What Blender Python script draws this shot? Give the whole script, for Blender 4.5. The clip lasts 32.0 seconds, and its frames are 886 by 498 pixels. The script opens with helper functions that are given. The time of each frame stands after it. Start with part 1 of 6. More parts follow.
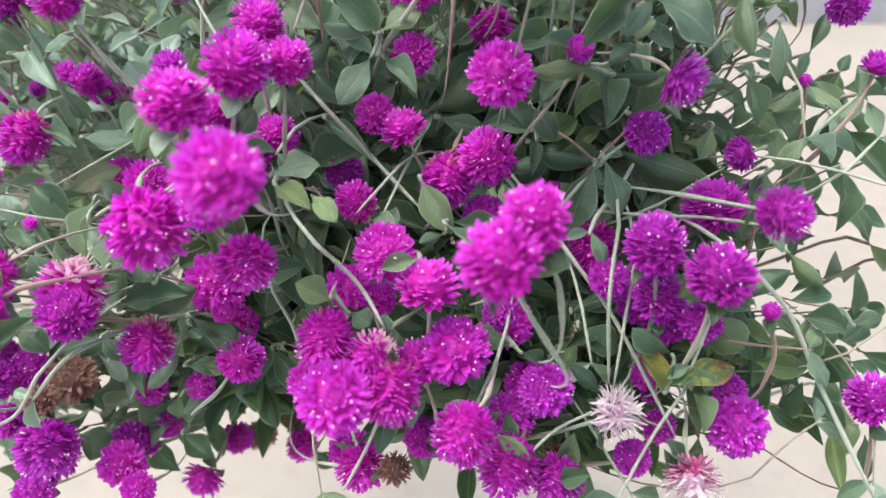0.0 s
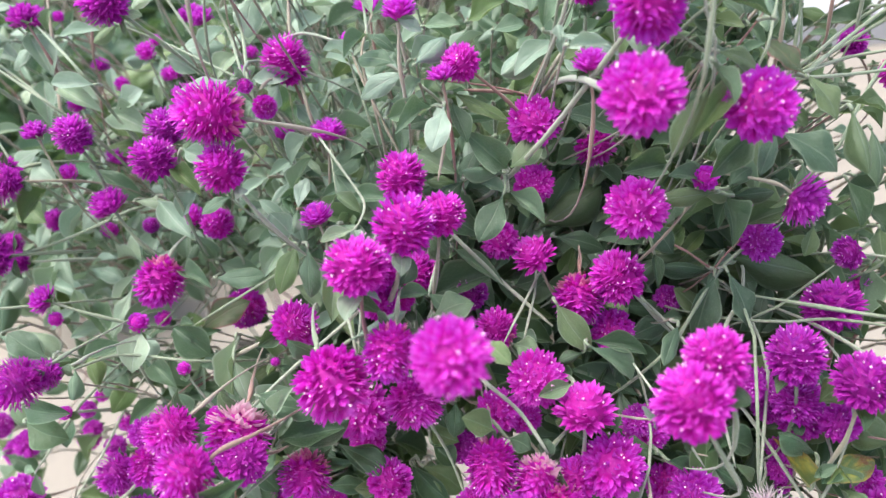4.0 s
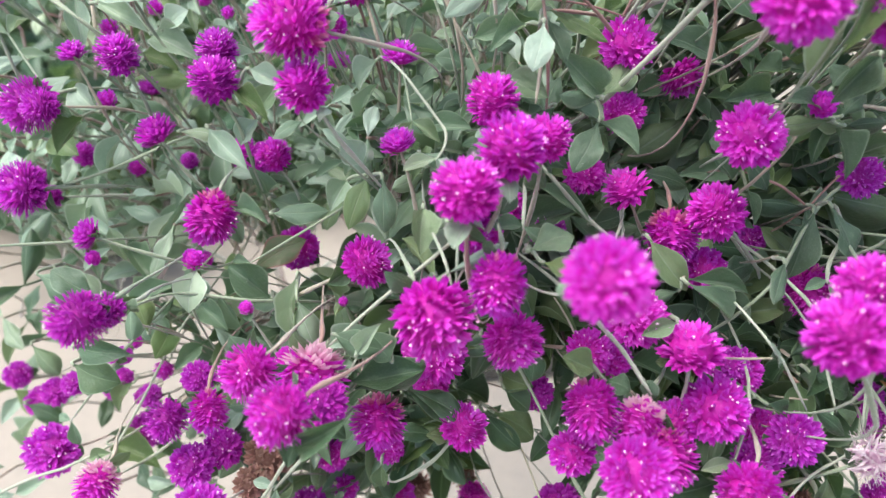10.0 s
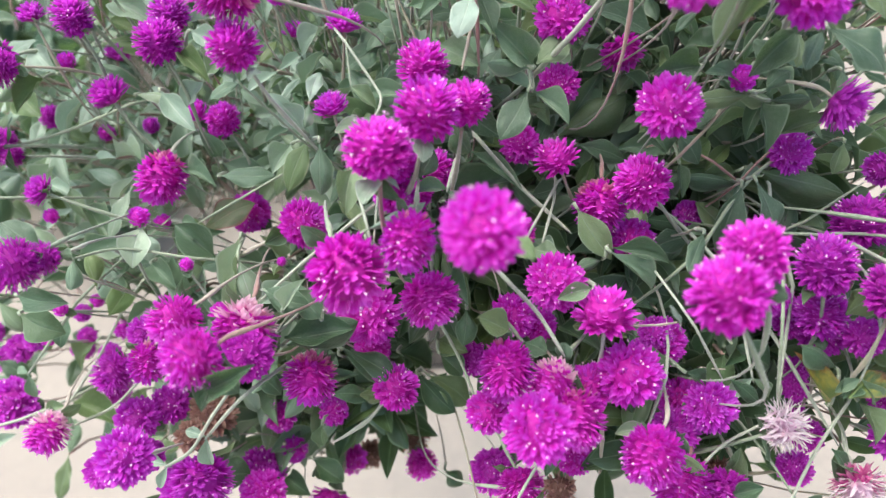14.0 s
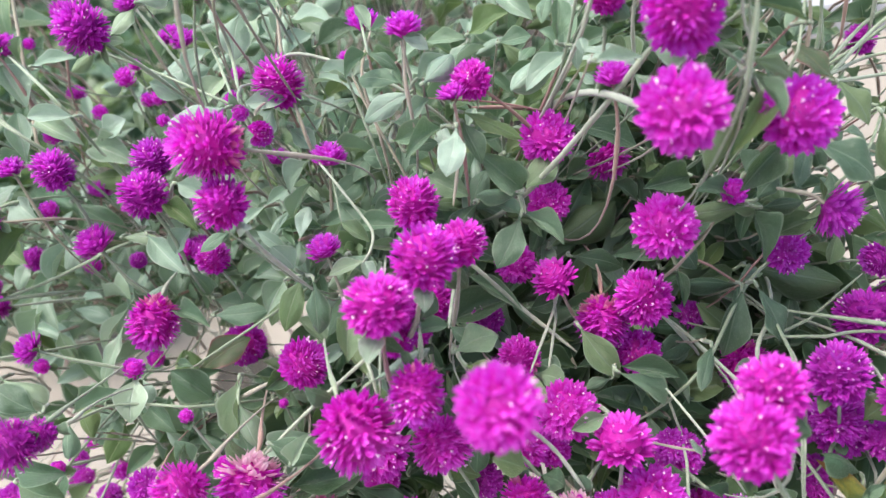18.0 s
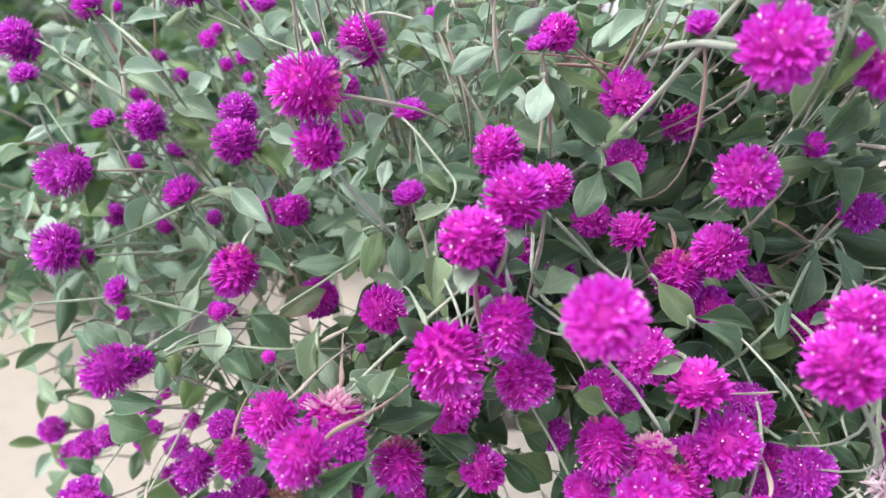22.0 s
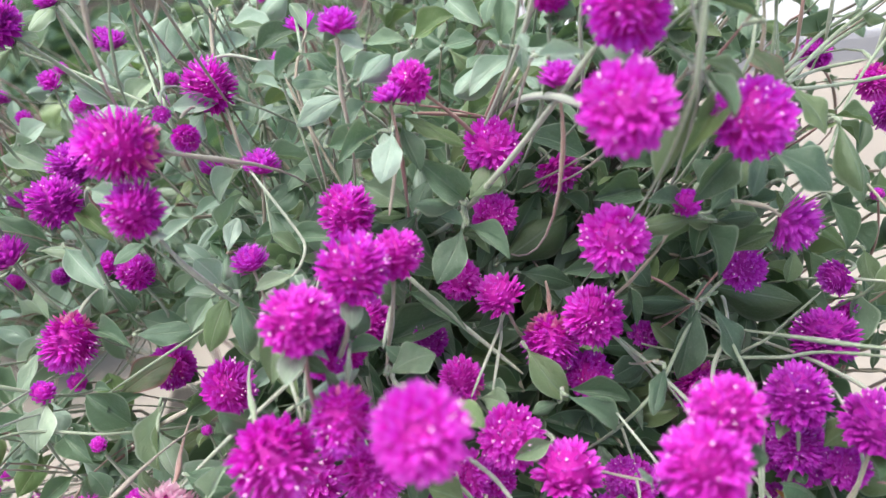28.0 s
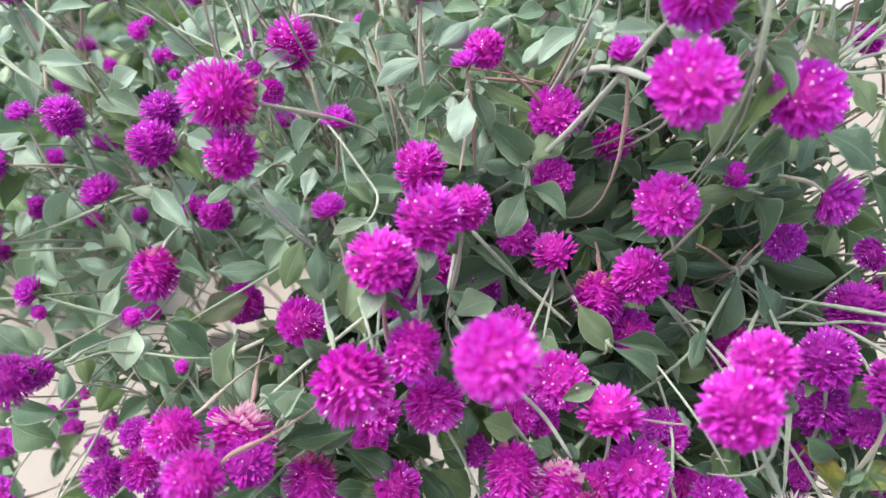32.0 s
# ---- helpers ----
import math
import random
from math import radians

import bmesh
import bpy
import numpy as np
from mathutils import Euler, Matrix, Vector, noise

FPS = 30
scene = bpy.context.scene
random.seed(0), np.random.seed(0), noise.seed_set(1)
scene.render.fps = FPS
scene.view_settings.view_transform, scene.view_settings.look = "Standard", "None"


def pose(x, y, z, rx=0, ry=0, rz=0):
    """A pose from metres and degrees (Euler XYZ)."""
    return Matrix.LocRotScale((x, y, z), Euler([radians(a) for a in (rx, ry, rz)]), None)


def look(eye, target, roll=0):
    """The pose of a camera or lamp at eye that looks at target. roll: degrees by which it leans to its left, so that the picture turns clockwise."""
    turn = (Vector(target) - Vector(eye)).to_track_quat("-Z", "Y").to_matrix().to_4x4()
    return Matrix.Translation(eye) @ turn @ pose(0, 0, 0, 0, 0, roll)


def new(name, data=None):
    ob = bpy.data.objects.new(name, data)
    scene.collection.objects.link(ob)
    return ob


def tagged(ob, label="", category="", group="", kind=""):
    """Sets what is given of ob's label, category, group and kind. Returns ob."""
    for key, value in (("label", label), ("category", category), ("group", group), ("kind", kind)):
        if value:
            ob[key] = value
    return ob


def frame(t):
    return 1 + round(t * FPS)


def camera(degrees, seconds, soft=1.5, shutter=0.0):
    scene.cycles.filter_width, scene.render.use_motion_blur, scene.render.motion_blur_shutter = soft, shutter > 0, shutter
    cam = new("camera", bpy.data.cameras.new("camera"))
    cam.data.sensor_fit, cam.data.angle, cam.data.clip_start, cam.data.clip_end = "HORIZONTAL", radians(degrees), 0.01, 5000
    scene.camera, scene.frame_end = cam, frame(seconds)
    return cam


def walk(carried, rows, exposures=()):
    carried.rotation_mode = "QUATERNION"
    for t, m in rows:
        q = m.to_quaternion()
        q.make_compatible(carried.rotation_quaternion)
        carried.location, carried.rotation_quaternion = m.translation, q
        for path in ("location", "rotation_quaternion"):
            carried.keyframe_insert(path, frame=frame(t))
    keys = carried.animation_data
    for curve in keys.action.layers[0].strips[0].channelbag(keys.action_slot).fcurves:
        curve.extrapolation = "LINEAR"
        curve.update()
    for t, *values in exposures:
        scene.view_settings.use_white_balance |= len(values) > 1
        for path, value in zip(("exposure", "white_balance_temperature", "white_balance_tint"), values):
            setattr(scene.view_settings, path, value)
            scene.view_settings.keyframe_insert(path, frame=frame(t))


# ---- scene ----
cam = camera(59.6, 32.0, soft=1.4)
cam.data.dof.use_dof, cam.data.dof.focus_distance, cam.data.dof.aperture_fstop = True, 0.36, 8.5
METRES, EYE, TILT, LEAN, TURN = 1.0, 1.0, -35.0, 0.0, 0.0
ROWS = [
    (0.0, 0.0, 0.0, 0.0, 0.0, 0.0, -0.0),
    (0.5, -0.0043, -0.0113, 0.0169, -2.38, 1.47, 1.79),
    (1.0, -0.0118, -0.0019, -0.0066, -3.27, 2.88, 1.63),
    (1.5, -0.0126, -0.0013, -0.0034, -3.39, 2.75, 1.52),
    (2.0, -0.0174, 0.0091, -0.0088, -3.79, 2.42, 1.26),
    (2.5, -0.053, -0.0025, 0.009, -3.16, 1.2, 1.92),
    (3.0, -0.0699, -0.0199, 0.036, -1.25, 1.87, 3.22),
    (3.5, -0.0695, -0.0248, 0.0425, -0.32, 2.54, 4.02),
    (4.0, -0.0613, -0.0241, 0.0401, 0.08, 3.08, 4.6),
    (4.5, -0.0638, -0.0139, 0.0207, 0.16, 2.64, 4.66),
    (6.5, -0.0727, -0.0271, 0.0335, -1.74, 2.01, 4.64),
    (7.0, -0.0636, -0.013, 0.0319, -1.32, 2.22, 4.76),
    (7.5, -0.0542, -0.0191, 0.0271, -1.84, 1.93, 5.19),
    (8.0, -0.0468, -0.015, 0.0105, -2.15, 1.35, 4.53),
    (8.5, -0.0606, -0.0192, -0.0051, -1.59, -0.35, 2.68),
    (9.0, -0.1007, -0.0224, 0.0286, -1.77, -0.88, 3.13),
    (9.5, -0.1193, -0.0025, 0.0293, -1.49, -0.23, 4.02),
    (10.0, -0.1122, 0.0009, 0.0311, -1.92, 0.23, 4.15),
    (10.5, -0.1078, -0.0093, 0.0473, -1.62, 0.41, 5.17),
    (11.0, -0.1115, -0.0153, 0.0355, -0.99, 0.79, 5.08),
    (11.5, -0.0976, -0.0031, 0.0355, -0.96, 0.81, 5.38),
    (12.0, -0.1002, -0.0154, 0.0423, -1.63, 2.3, 5.57),
    (12.5, -0.0973, -0.0072, 0.0433, -0.48, 3.04, 5.87),
    (13.0, -0.0971, -0.0141, 0.0234, -0.69, 2.18, 5.95),
    (13.5, -0.0797, -0.0084, 0.0136, -0.73, -0.54, 2.91),
    (14.0, -0.0754, -0.009, 0.0164, -0.8, -0.34, 2.43),
    (14.5, -0.0869, -0.0056, 0.0207, -1.15, -0.13, 2.55),
    (15.0, -0.0828, -0.0121, 0.0407, -1.79, 0.97, 3.49),
    (15.5, -0.0796, -0.0126, 0.0466, -1.88, 2.18, 5.1),
    (17.5, -0.0787, -0.007, 0.0523, -1.83, 3.07, 7.0),
    (18.0, -0.0787, -0.0047, 0.0533, -1.77, 3.24, 7.38),
    (18.5, -0.0644, -0.0034, 0.0681, -1.41, 3.54, 8.06),
    (19.0, -0.0749, -0.0128, 0.0639, -1.89, 3.43, 8.91),
    (19.5, -0.0748, -0.0209, 0.0718, -1.97, 3.83, 9.05),
    (20.0, -0.0713, -0.0291, 0.0693, -1.0, 4.54, 8.71),
    (20.5, -0.0765, -0.0371, 0.0601, -0.37, 5.05, 7.8),
    (21.0, -0.0776, -0.0348, 0.0645, -0.44, 5.16, 8.24),
    (21.5, -0.1023, -0.0265, 0.0755, -0.3, 6.13, 8.32),
    (22.0, -0.1067, -0.0132, 0.0293, 0.03, 3.98, 5.76),
    (22.5, -0.0851, -0.0068, 0.0252, -0.48, 3.14, 3.68),
    (23.0, -0.0743, -0.0115, 0.0542, -1.5, 3.24, 4.22),
    (23.5, -0.0441, 0.0004, 0.0669, -1.32, 3.97, 6.05),
    (24.0, -0.0538, -0.005, 0.077, -2.38, 4.41, 8.41),
    (24.5, -0.0442, 0.0012, 0.0761, -2.31, 5.18, 9.69),
    (25.0, -0.0609, 0.0046, 0.0674, -2.42, 5.51, 9.21),
    (25.5, -0.0652, 0.0103, 0.0585, -2.53, 5.74, 8.95),
    (27.5, -0.0647, 0.0234, 0.0563, -4.47, 4.92, 7.35),
    (28.0, -0.066, 0.0177, 0.0478, -4.2, 4.91, 7.18),
    (28.5, -0.072, 0.0174, 0.0499, -5.21, 4.63, 7.05),
    (29.0, -0.069, 0.0178, 0.0486, -4.66, 4.73, 6.52),
    (29.5, -0.0779, 0.0109, 0.0356, -4.13, 4.58, 5.65),
    (30.0, -0.0942, 0.0085, 0.0223, -3.46, 3.32, 3.86),
    (30.5, -0.0951, 0.0009, 0.0158, -2.45, 3.11, 2.65),
    (31.0, -0.0825, 0.0075, 0.0207, -1.87, 2.29, 1.7),
    (31.5, -0.076, 0.0113, 0.0279, -2.52, 1.97, 2.81),
    (32.0, -0.0837, -0.0077, 0.0422, -2.43, 2.59, 3.86),
]
walk(cam, [(t, pose(0, 0, EYE, TILT, LEAN, TURN) @ pose(METRES * x, METRES * y, METRES * z, 90 + pitch, roll, yaw)) for t, x, y, z, yaw, pitch, roll in ROWS],
     exposures=[(0.0, 1.2), (32.0, 1.2)])

# ---- light: bright overcast day ----
world = bpy.data.worlds.new("overcast_sky")
scene.world = world
world.use_nodes = True
wn = world.node_tree
sky = wn.nodes.new("ShaderNodeTexSky")
sky.sky_type = "NISHITA"
sky.sun_disc = False
sky.sun_elevation, sky.sun_rotation = radians(70), radians(225)
sky.air_density, sky.dust_density, sky.ozone_density = 1.0, 4.0, 1.0
wn.links.new(sky.outputs["Color"], wn.nodes["Background"].inputs["Color"])
wn.nodes["Background"].inputs["Strength"].default_value = 0.14
sun = new("sun", bpy.data.lights.new("sun", "SUN"))
sun.data.energy, sun.data.angle, sun.data.color = 2.5, radians(45), (1.0, 0.98, 0.97)
sun.matrix_world = look((-1.3, 0.7, 3.6), (0.0, 0.4, 0.7))


# ---- materials ----
class Nodes:
    """A short way to wire a procedural material."""

    def __init__(self, name):
        self.mat = bpy.data.materials.new(name)
        self.mat.use_nodes = True
        self.tree = self.mat.node_tree
        self.bsdf = self.tree.nodes["Principled BSDF"]
        self.out = self.tree.nodes["Material Output"]

    def add(self, kind, **settings):
        node = self.tree.nodes.new(kind)
        for key, value in settings.items():
            if key in node.inputs:
                self.plug(value, node.inputs[key])
        return node

    def plug(self, value, socket):
        if isinstance(value, bpy.types.NodeSocket):
            self.tree.links.new(value, socket)
        else:
            socket.default_value = value

    def mix(self, fac, a, b, blend="MIX"):
        node = self.tree.nodes.new("ShaderNodeMix")
        node.data_type, node.blend_type = "RGBA", blend
        self.plug(fac, node.inputs[0])
        self.plug(a, node.inputs[6])
        self.plug(b, node.inputs[7])
        return node.outputs[2]

    def math(self, op, a, b=0.0, clamp=False):
        node = self.tree.nodes.new("ShaderNodeMath")
        node.operation, node.use_clamp = op, clamp
        self.plug(a, node.inputs[0])
        self.plug(b, node.inputs[1])
        return node.outputs[0]

    def ramp(self, fac, lo, hi):
        node = self.tree.nodes.new("ShaderNodeMapRange")
        self.plug(fac, node.inputs[0])
        node.inputs[1].default_value, node.inputs[2].default_value = lo, hi
        return node.outputs[0]

    def noise(self, scale, detail=3.0, coord="Object", rough=0.55):
        tc = self.tree.nodes.new("ShaderNodeTexCoord")
        node = self.add("ShaderNodeTexNoise", Scale=scale, Detail=detail, Roughness=rough)
        self.tree.links.new(tc.outputs[coord], node.inputs["Vector"])
        return node.outputs["Fac"]

    def world_noise(self, scale, detail=3.0):
        geo = self.tree.nodes.new("ShaderNodeNewGeometry")
        node = self.add("ShaderNodeTexNoise", Scale=scale, Detail=detail)
        self.tree.links.new(geo.outputs["Position"], node.inputs["Vector"])
        return node.outputs["Fac"]

    def rand(self):
        return self.tree.nodes.new("ShaderNodeObjectInfo").outputs["Random"]

    def bump(self, height, strength, distance):
        node = self.add("ShaderNodeBump", Strength=strength, Distance=distance, Height=height)
        self.tree.links.new(node.outputs["Normal"], self.bsdf.inputs["Normal"])

    def thin(self, color, amount):
        """Lets some light through a thin blade."""
        tl = self.add("ShaderNodeBsdfTranslucent", Color=color)
        mx = self.add("ShaderNodeMixShader", Fac=amount)
        self.tree.links.new(self.bsdf.outputs[0], mx.inputs[1])
        self.tree.links.new(tl.outputs[0], mx.inputs[2])
        self.tree.links.new(mx.outputs[0], self.out.inputs["Surface"])


def rgb(r, g, b):
    return (r, g, b, 1.0)


def leaf_material(name, base, deep, rib, rim=None, blotch=None, warm=rgb(0.27, 0.34, 0.12)):
    n = Nodes(name)
    uv = n.tree.nodes.new("ShaderNodeUVMap")
    sep = n.tree.nodes.new("ShaderNodeSeparateXYZ")
    n.tree.links.new(uv.outputs[0], sep.inputs[0])
    across = n.math("ABSOLUTE", n.math("SUBTRACT", sep.outputs[0], 0.5))
    along = sep.outputs[1]
    col = n.mix(n.ramp(n.world_noise(38, 4), 0.35, 0.68), base, deep)
    col = n.mix(n.math("MULTIPLY", n.ramp(n.noise(26, 5), 0.5, 0.75), 0.35), col, rib)
    geo = n.tree.nodes.new("ShaderNodeNewGeometry")
    lot = n.math("FRACT", n.math("ADD", n.rand(), n.math("MULTIPLY", geo.outputs["Random Per Island"], 7.0)))
    col = n.mix(n.math("MULTIPLY", lot, 0.65), col, deep)
    col = n.mix(n.math("MULTIPLY", n.ramp(n.math("FRACT", n.math("MULTIPLY", lot, 9.7)), 0.6, 1.0), 0.38), col, warm)
    # side veins run from the rib to the rim
    saw = n.math("SINE", n.math("MULTIPLY", n.math("SUBTRACT", along, n.math("MULTIPLY", across, 0.9)), n.math("ADD", n.math("MULTIPLY", n.noise(1.3, 2), 8.0), 34.0)))
    vein = n.ramp(saw, 0.9, 1.0)
    col = n.mix(n.math("MULTIPLY", vein, 0.06), col, rib)
    mid = n.ramp(across, 0.032, 0.014)
    col = n.mix(n.math("MULTIPLY", mid, 0.45), col, rib)
    col = n.mix(n.math("MULTIPLY", n.ramp(across, 0.445, 0.49), 0.8), col, rib)
    if rim:
        edge = n.math("ADD", n.ramp(across, 0.40, 0.5), n.math("MULTIPLY", n.ramp(n.noise(7), 0.45, 0.7), 0.25))
        col = n.mix(n.math("MULTIPLY", edge, 0.8, True), col, rim)
    if blotch:
        spot = n.math("MULTIPLY", n.ramp(along, 0.2, 0.55), n.ramp(n.noise(3.0, 4), 0.42, 0.6))
        col = n.mix(spot, col, blotch)
        burn = n.math("MULTIPLY", n.ramp(along, 0.55, 0.72), n.ramp(n.noise(4.5, 4), 0.44, 0.53))
        col = n.mix(burn, col, rgb(0.22, 0.085, 0.035))
    # dust and dried drops
    col = n.mix(n.math("MULTIPLY", n.ramp(n.noise(34, 1), 0.80, 0.84), 0.7), col, rgb(0.66, 0.68, 0.62))
    col = n.mix(n.math("MULTIPLY", n.ramp(n.noise(2.6, 3), 0.5, 0.7), 0.3), col, deep)
    n.plug(col, n.bsdf.inputs["Base Color"])
    n.plug(n.math("ADD", n.math("MULTIPLY", n.noise(30), 0.22), 0.30), n.bsdf.inputs["Roughness"])
    n.bsdf.inputs["Sheen Weight"].default_value = 0.08
    n.bsdf.inputs["Sheen Roughness"].default_value = 0.5
    n.bsdf.inputs["Sheen Tint"].default_value = rgb(0.85, 0.95, 0.9)
    soft_vein = n.ramp(saw, 0.2, 1.0)
    h = n.math("ADD", n.math("MULTIPLY", n.noise(40, 4), 0.35), n.math("MULTIPLY", n.math("ADD", n.math("MULTIPLY", soft_vein, 0.15), mid), -0.4))
    h = n.math("ADD", h, n.math("MULTIPLY", n.noise(4, 3), 0.9))
    n.bump(h, 0.6, 0.0016)
    n.thin(n.mix(0.35, col, rgb(0.25, 0.40, 0.06)), 0.28)
    return n.mat


# tones also carry light: sage for lit leaves, mid and deep green for shaded
LEAF = {
    "p": leaf_material("sage_lit_leaf", rgb(0.395, 0.515, 0.415), rgb(0.225, 0.335, 0.245), rgb(0.52, 0.61, 0.50)),
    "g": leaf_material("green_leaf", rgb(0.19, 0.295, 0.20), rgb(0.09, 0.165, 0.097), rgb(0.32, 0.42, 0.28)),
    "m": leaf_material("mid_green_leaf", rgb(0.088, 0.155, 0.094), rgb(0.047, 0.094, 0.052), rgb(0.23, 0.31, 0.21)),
    "d": leaf_material("deep_green_shaded_leaf", rgb(0.056, 0.122, 0.064), rgb(0.033, 0.076, 0.039), rgb(0.19, 0.29, 0.175)),
    "y": leaf_material("yellowish_green_leaf", rgb(0.155, 0.235, 0.088), rgb(0.088, 0.155, 0.06), rgb(0.30, 0.36, 0.20)),
    "r": leaf_material("reddened_leaf", rgb(0.10, 0.15, 0.07), rgb(0.07, 0.11, 0.05), rgb(0.22, 0.20, 0.12), rim=rgb(0.22, 0.055, 0.075)),
    "edge": leaf_material("pale_edged_leaf", rgb(0.17, 0.27, 0.15), rgb(0.11, 0.20, 0.11), rgb(0.30, 0.38, 0.24), rim=rgb(0.34, 0.40, 0.17)),
    "old": leaf_material("ageing_leaf", rgb(0.13, 0.22, 0.07), rgb(0.09, 0.165, 0.05), rgb(0.26, 0.34, 0.13), rim=rgb(0.38, 0.27, 0.10), blotch=rgb(0.48, 0.40, 0.07)),
}


def bract_material(name, root, body, tip, shift=None):
    n = Nodes(name)
    at = n.tree.nodes.new("ShaderNodeAttribute")
    at.attribute_name = "along"
    col = n.mix(n.ramp(at.outputs["Fac"], 0.1, 0.6), root, body)
    col = n.mix(n.math("MULTIPLY", n.ramp(at.outputs["Fac"], 0.55, 1.05), 0.9), col, tip)
    geo = n.tree.nodes.new("ShaderNodeNewGeometry")
    col = n.mix(n.math("MULTIPLY", geo.outputs["Random Per Island"], 0.3), col, root)
    if shift:
        col = n.mix(n.math("MULTIPLY", n.rand(), 0.6), col, n.mix(n.ramp(at.outputs["Fac"], 0.3, 1.0), root, shift))
    col = n.mix(n.math("MULTIPLY", n.ramp(n.noise(9, 4), 0.5, 0.8), 0.3), col, tip)
    n.plug(col, n.bsdf.inputs["Base Color"])
    n.bsdf.inputs["Roughness"].default_value = 0.58
    n.bsdf.inputs["Sheen Weight"].default_value = 0.15
    n.bsdf.inputs["Sheen Tint"].default_value = rgb(1.0, 0.6, 1.0)
    n.bump(n.noise(25, 3), 0.2, 0.02)
    n.thin(col, 0.5)
    return n.mat


MAGENTA = bract_material("magenta_bract", rgb(0.60, 0.005, 0.42), rgb(0.75, 0.018, 0.64), rgb(0.85, 0.20, 0.85), shift=rgb(0.56, 0.025, 0.74))
YOUNG = bract_material("violet_pink_bract", rgb(0.60, 0.006, 0.48), rgb(0.72, 0.02, 0.72), rgb(0.87, 0.25, 0.92), shift=rgb(0.54, 0.03, 0.76))
DRY = bract_material("dry_pinkish_bract", rgb(0.66, 0.05, 0.36), rgb(0.78, 0.26, 0.48), rgb(0.90, 0.72, 0.68))
# darker violet copy of MAGENTA; low and outer heads' shade put into the colour
SHADED_VIOLET = bract_material("shaded_violet_bract", rgb(0.46, 0.006, 0.38), rgb(0.62, 0.018, 0.63), rgb(0.77, 0.20, 0.85), shift=rgb(0.60, 0.014, 0.54))
PALE = bract_material("faded_pinkish_white_bract", rgb(0.78, 0.38, 0.58), rgb(0.88, 0.66, 0.73), rgb(0.92, 0.84, 0.82))
TAN = bract_material("withered_tan_bract", rgb(0.20, 0.10, 0.07), rgb(0.36, 0.20, 0.15), rgb(0.50, 0.34, 0.26))
WHITE = bract_material("bleached_bract", rgb(0.74, 0.55, 0.66), rgb(0.86, 0.81, 0.81), rgb(0.90, 0.87, 0.83))
n = Nodes("floret_white")
n.plug(n.mix(n.ramp(n.noise(5), 0.4, 0.6), rgb(0.84, 0.50, 0.76), rgb(0.87, 0.72, 0.78)), n.bsdf.inputs["Base Color"])
n.bsdf.inputs["Roughness"].default_value = 0.5
FLORET = n.mat


def stem_material(name, a, b, c):
    n = Nodes(name)
    col = n.mix(n.ramp(n.world_noise(30, 3), 0.35, 0.65), a, b)
    col = n.mix(n.math("MULTIPLY", n.ramp(n.world_noise(420, 4), 0.45, 0.75), 0.5), col, c)
    col = n.mix(n.math("MULTIPLY", n.rand(), 0.3), col, b)
    n.plug(col, n.bsdf.inputs["Base Color"])
    n.bsdf.inputs["Roughness"].default_value = 0.6
    n.bsdf.inputs["Sheen Weight"].default_value = 0.4
    n.bump(n.world_noise(900, 3), 0.4, 0.0003)
    return n.mat


STEM = {
    "w": stem_material("pale_downy_stem", rgb(0.34, 0.38, 0.285), rgb(0.25, 0.295, 0.21), rgb(0.49, 0.49, 0.415)),
    "g": stem_material("grey_green_stem", rgb(0.23, 0.29, 0.185), rgb(0.165, 0.22, 0.135), rgb(0.37, 0.39, 0.30)),
    "b": stem_material("brownish_stem", rgb(0.28, 0.22, 0.17), rgb(0.25, 0.26, 0.17), rgb(0.40, 0.30, 0.26)),
    "r": stem_material("reddish_stem", rgb(0.25, 0.115, 0.105), rgb(0.27, 0.19, 0.145), rgb(0.34, 0.21, 0.19)),
    "p": stem_material("pinkish_stem", rgb(0.34, 0.29, 0.235), rgb(0.27, 0.26, 0.19), rgb(0.46, 0.39, 0.34)),
}

n = Nodes("cream_cement")
col = n.mix(n.ramp(n.world_noise(2.2, 4), 0.35, 0.65), rgb(0.272, 0.242, 0.200), rgb(0.240, 0.214, 0.178))
col = n.mix(n.math("MULTIPLY", n.ramp(n.world_noise(24, 6), 0.5, 0.72), 0.5), col, rgb(0.205, 0.187, 0.160))
col = n.mix(n.math("MULTIPLY", n.ramp(n.world_noise(140, 3), 0.6, 0.8), 0.4), col, rgb(0.165, 0.147, 0.122))
n.plug(col, n.bsdf.inputs["Base Color"])
n.bsdf.inputs["Roughness"].default_value = 0.8
n.bump(n.math("ADD", n.world_noise(60, 5), n.world_noise(9, 4)), 0.5, 0.004)
CEMENT = n.mat
n = Nodes("dry_soil")
col = n.mix(n.ramp(n.world_noise(14, 6), 0.35, 0.65), rgb(0.022, 0.019, 0.015), rgb(0.042, 0.036, 0.028))
col = n.mix(n.ramp(n.world_noise(90, 4), 0.55, 0.75), col, rgb(0.075, 0.064, 0.05))
n.plug(col, n.bsdf.inputs["Base Color"])
n.bsdf.inputs["Roughness"].default_value = 0.95
n.bump(n.world_noise(70, 6), 0.9, 0.012)
SOIL = n.mat
n = Nodes("white_paint")
col = n.mix(n.ramp(n.world_noise(6, 5), 0.4, 0.7), rgb(0.37, 0.375, 0.388), rgb(0.32, 0.325, 0.338))
n.plug(col, n.bsdf.inputs["Base Color"])
n.bsdf.inputs["Roughness"].default_value = 0.6
n.bump(n.world_noise(40, 4), 0.3, 0.003)
PAINT = n.mat
n = Nodes("litter")
col = n.mix(n.rand(), rgb(0.20, 0.13, 0.095), rgb(0.40, 0.29, 0.235))
col = n.mix(n.ramp(n.noise(6), 0.4, 0.7), col, rgb(0.12, 0.08, 0.06))
n.plug(col, n.bsdf.inputs["Base Color"])
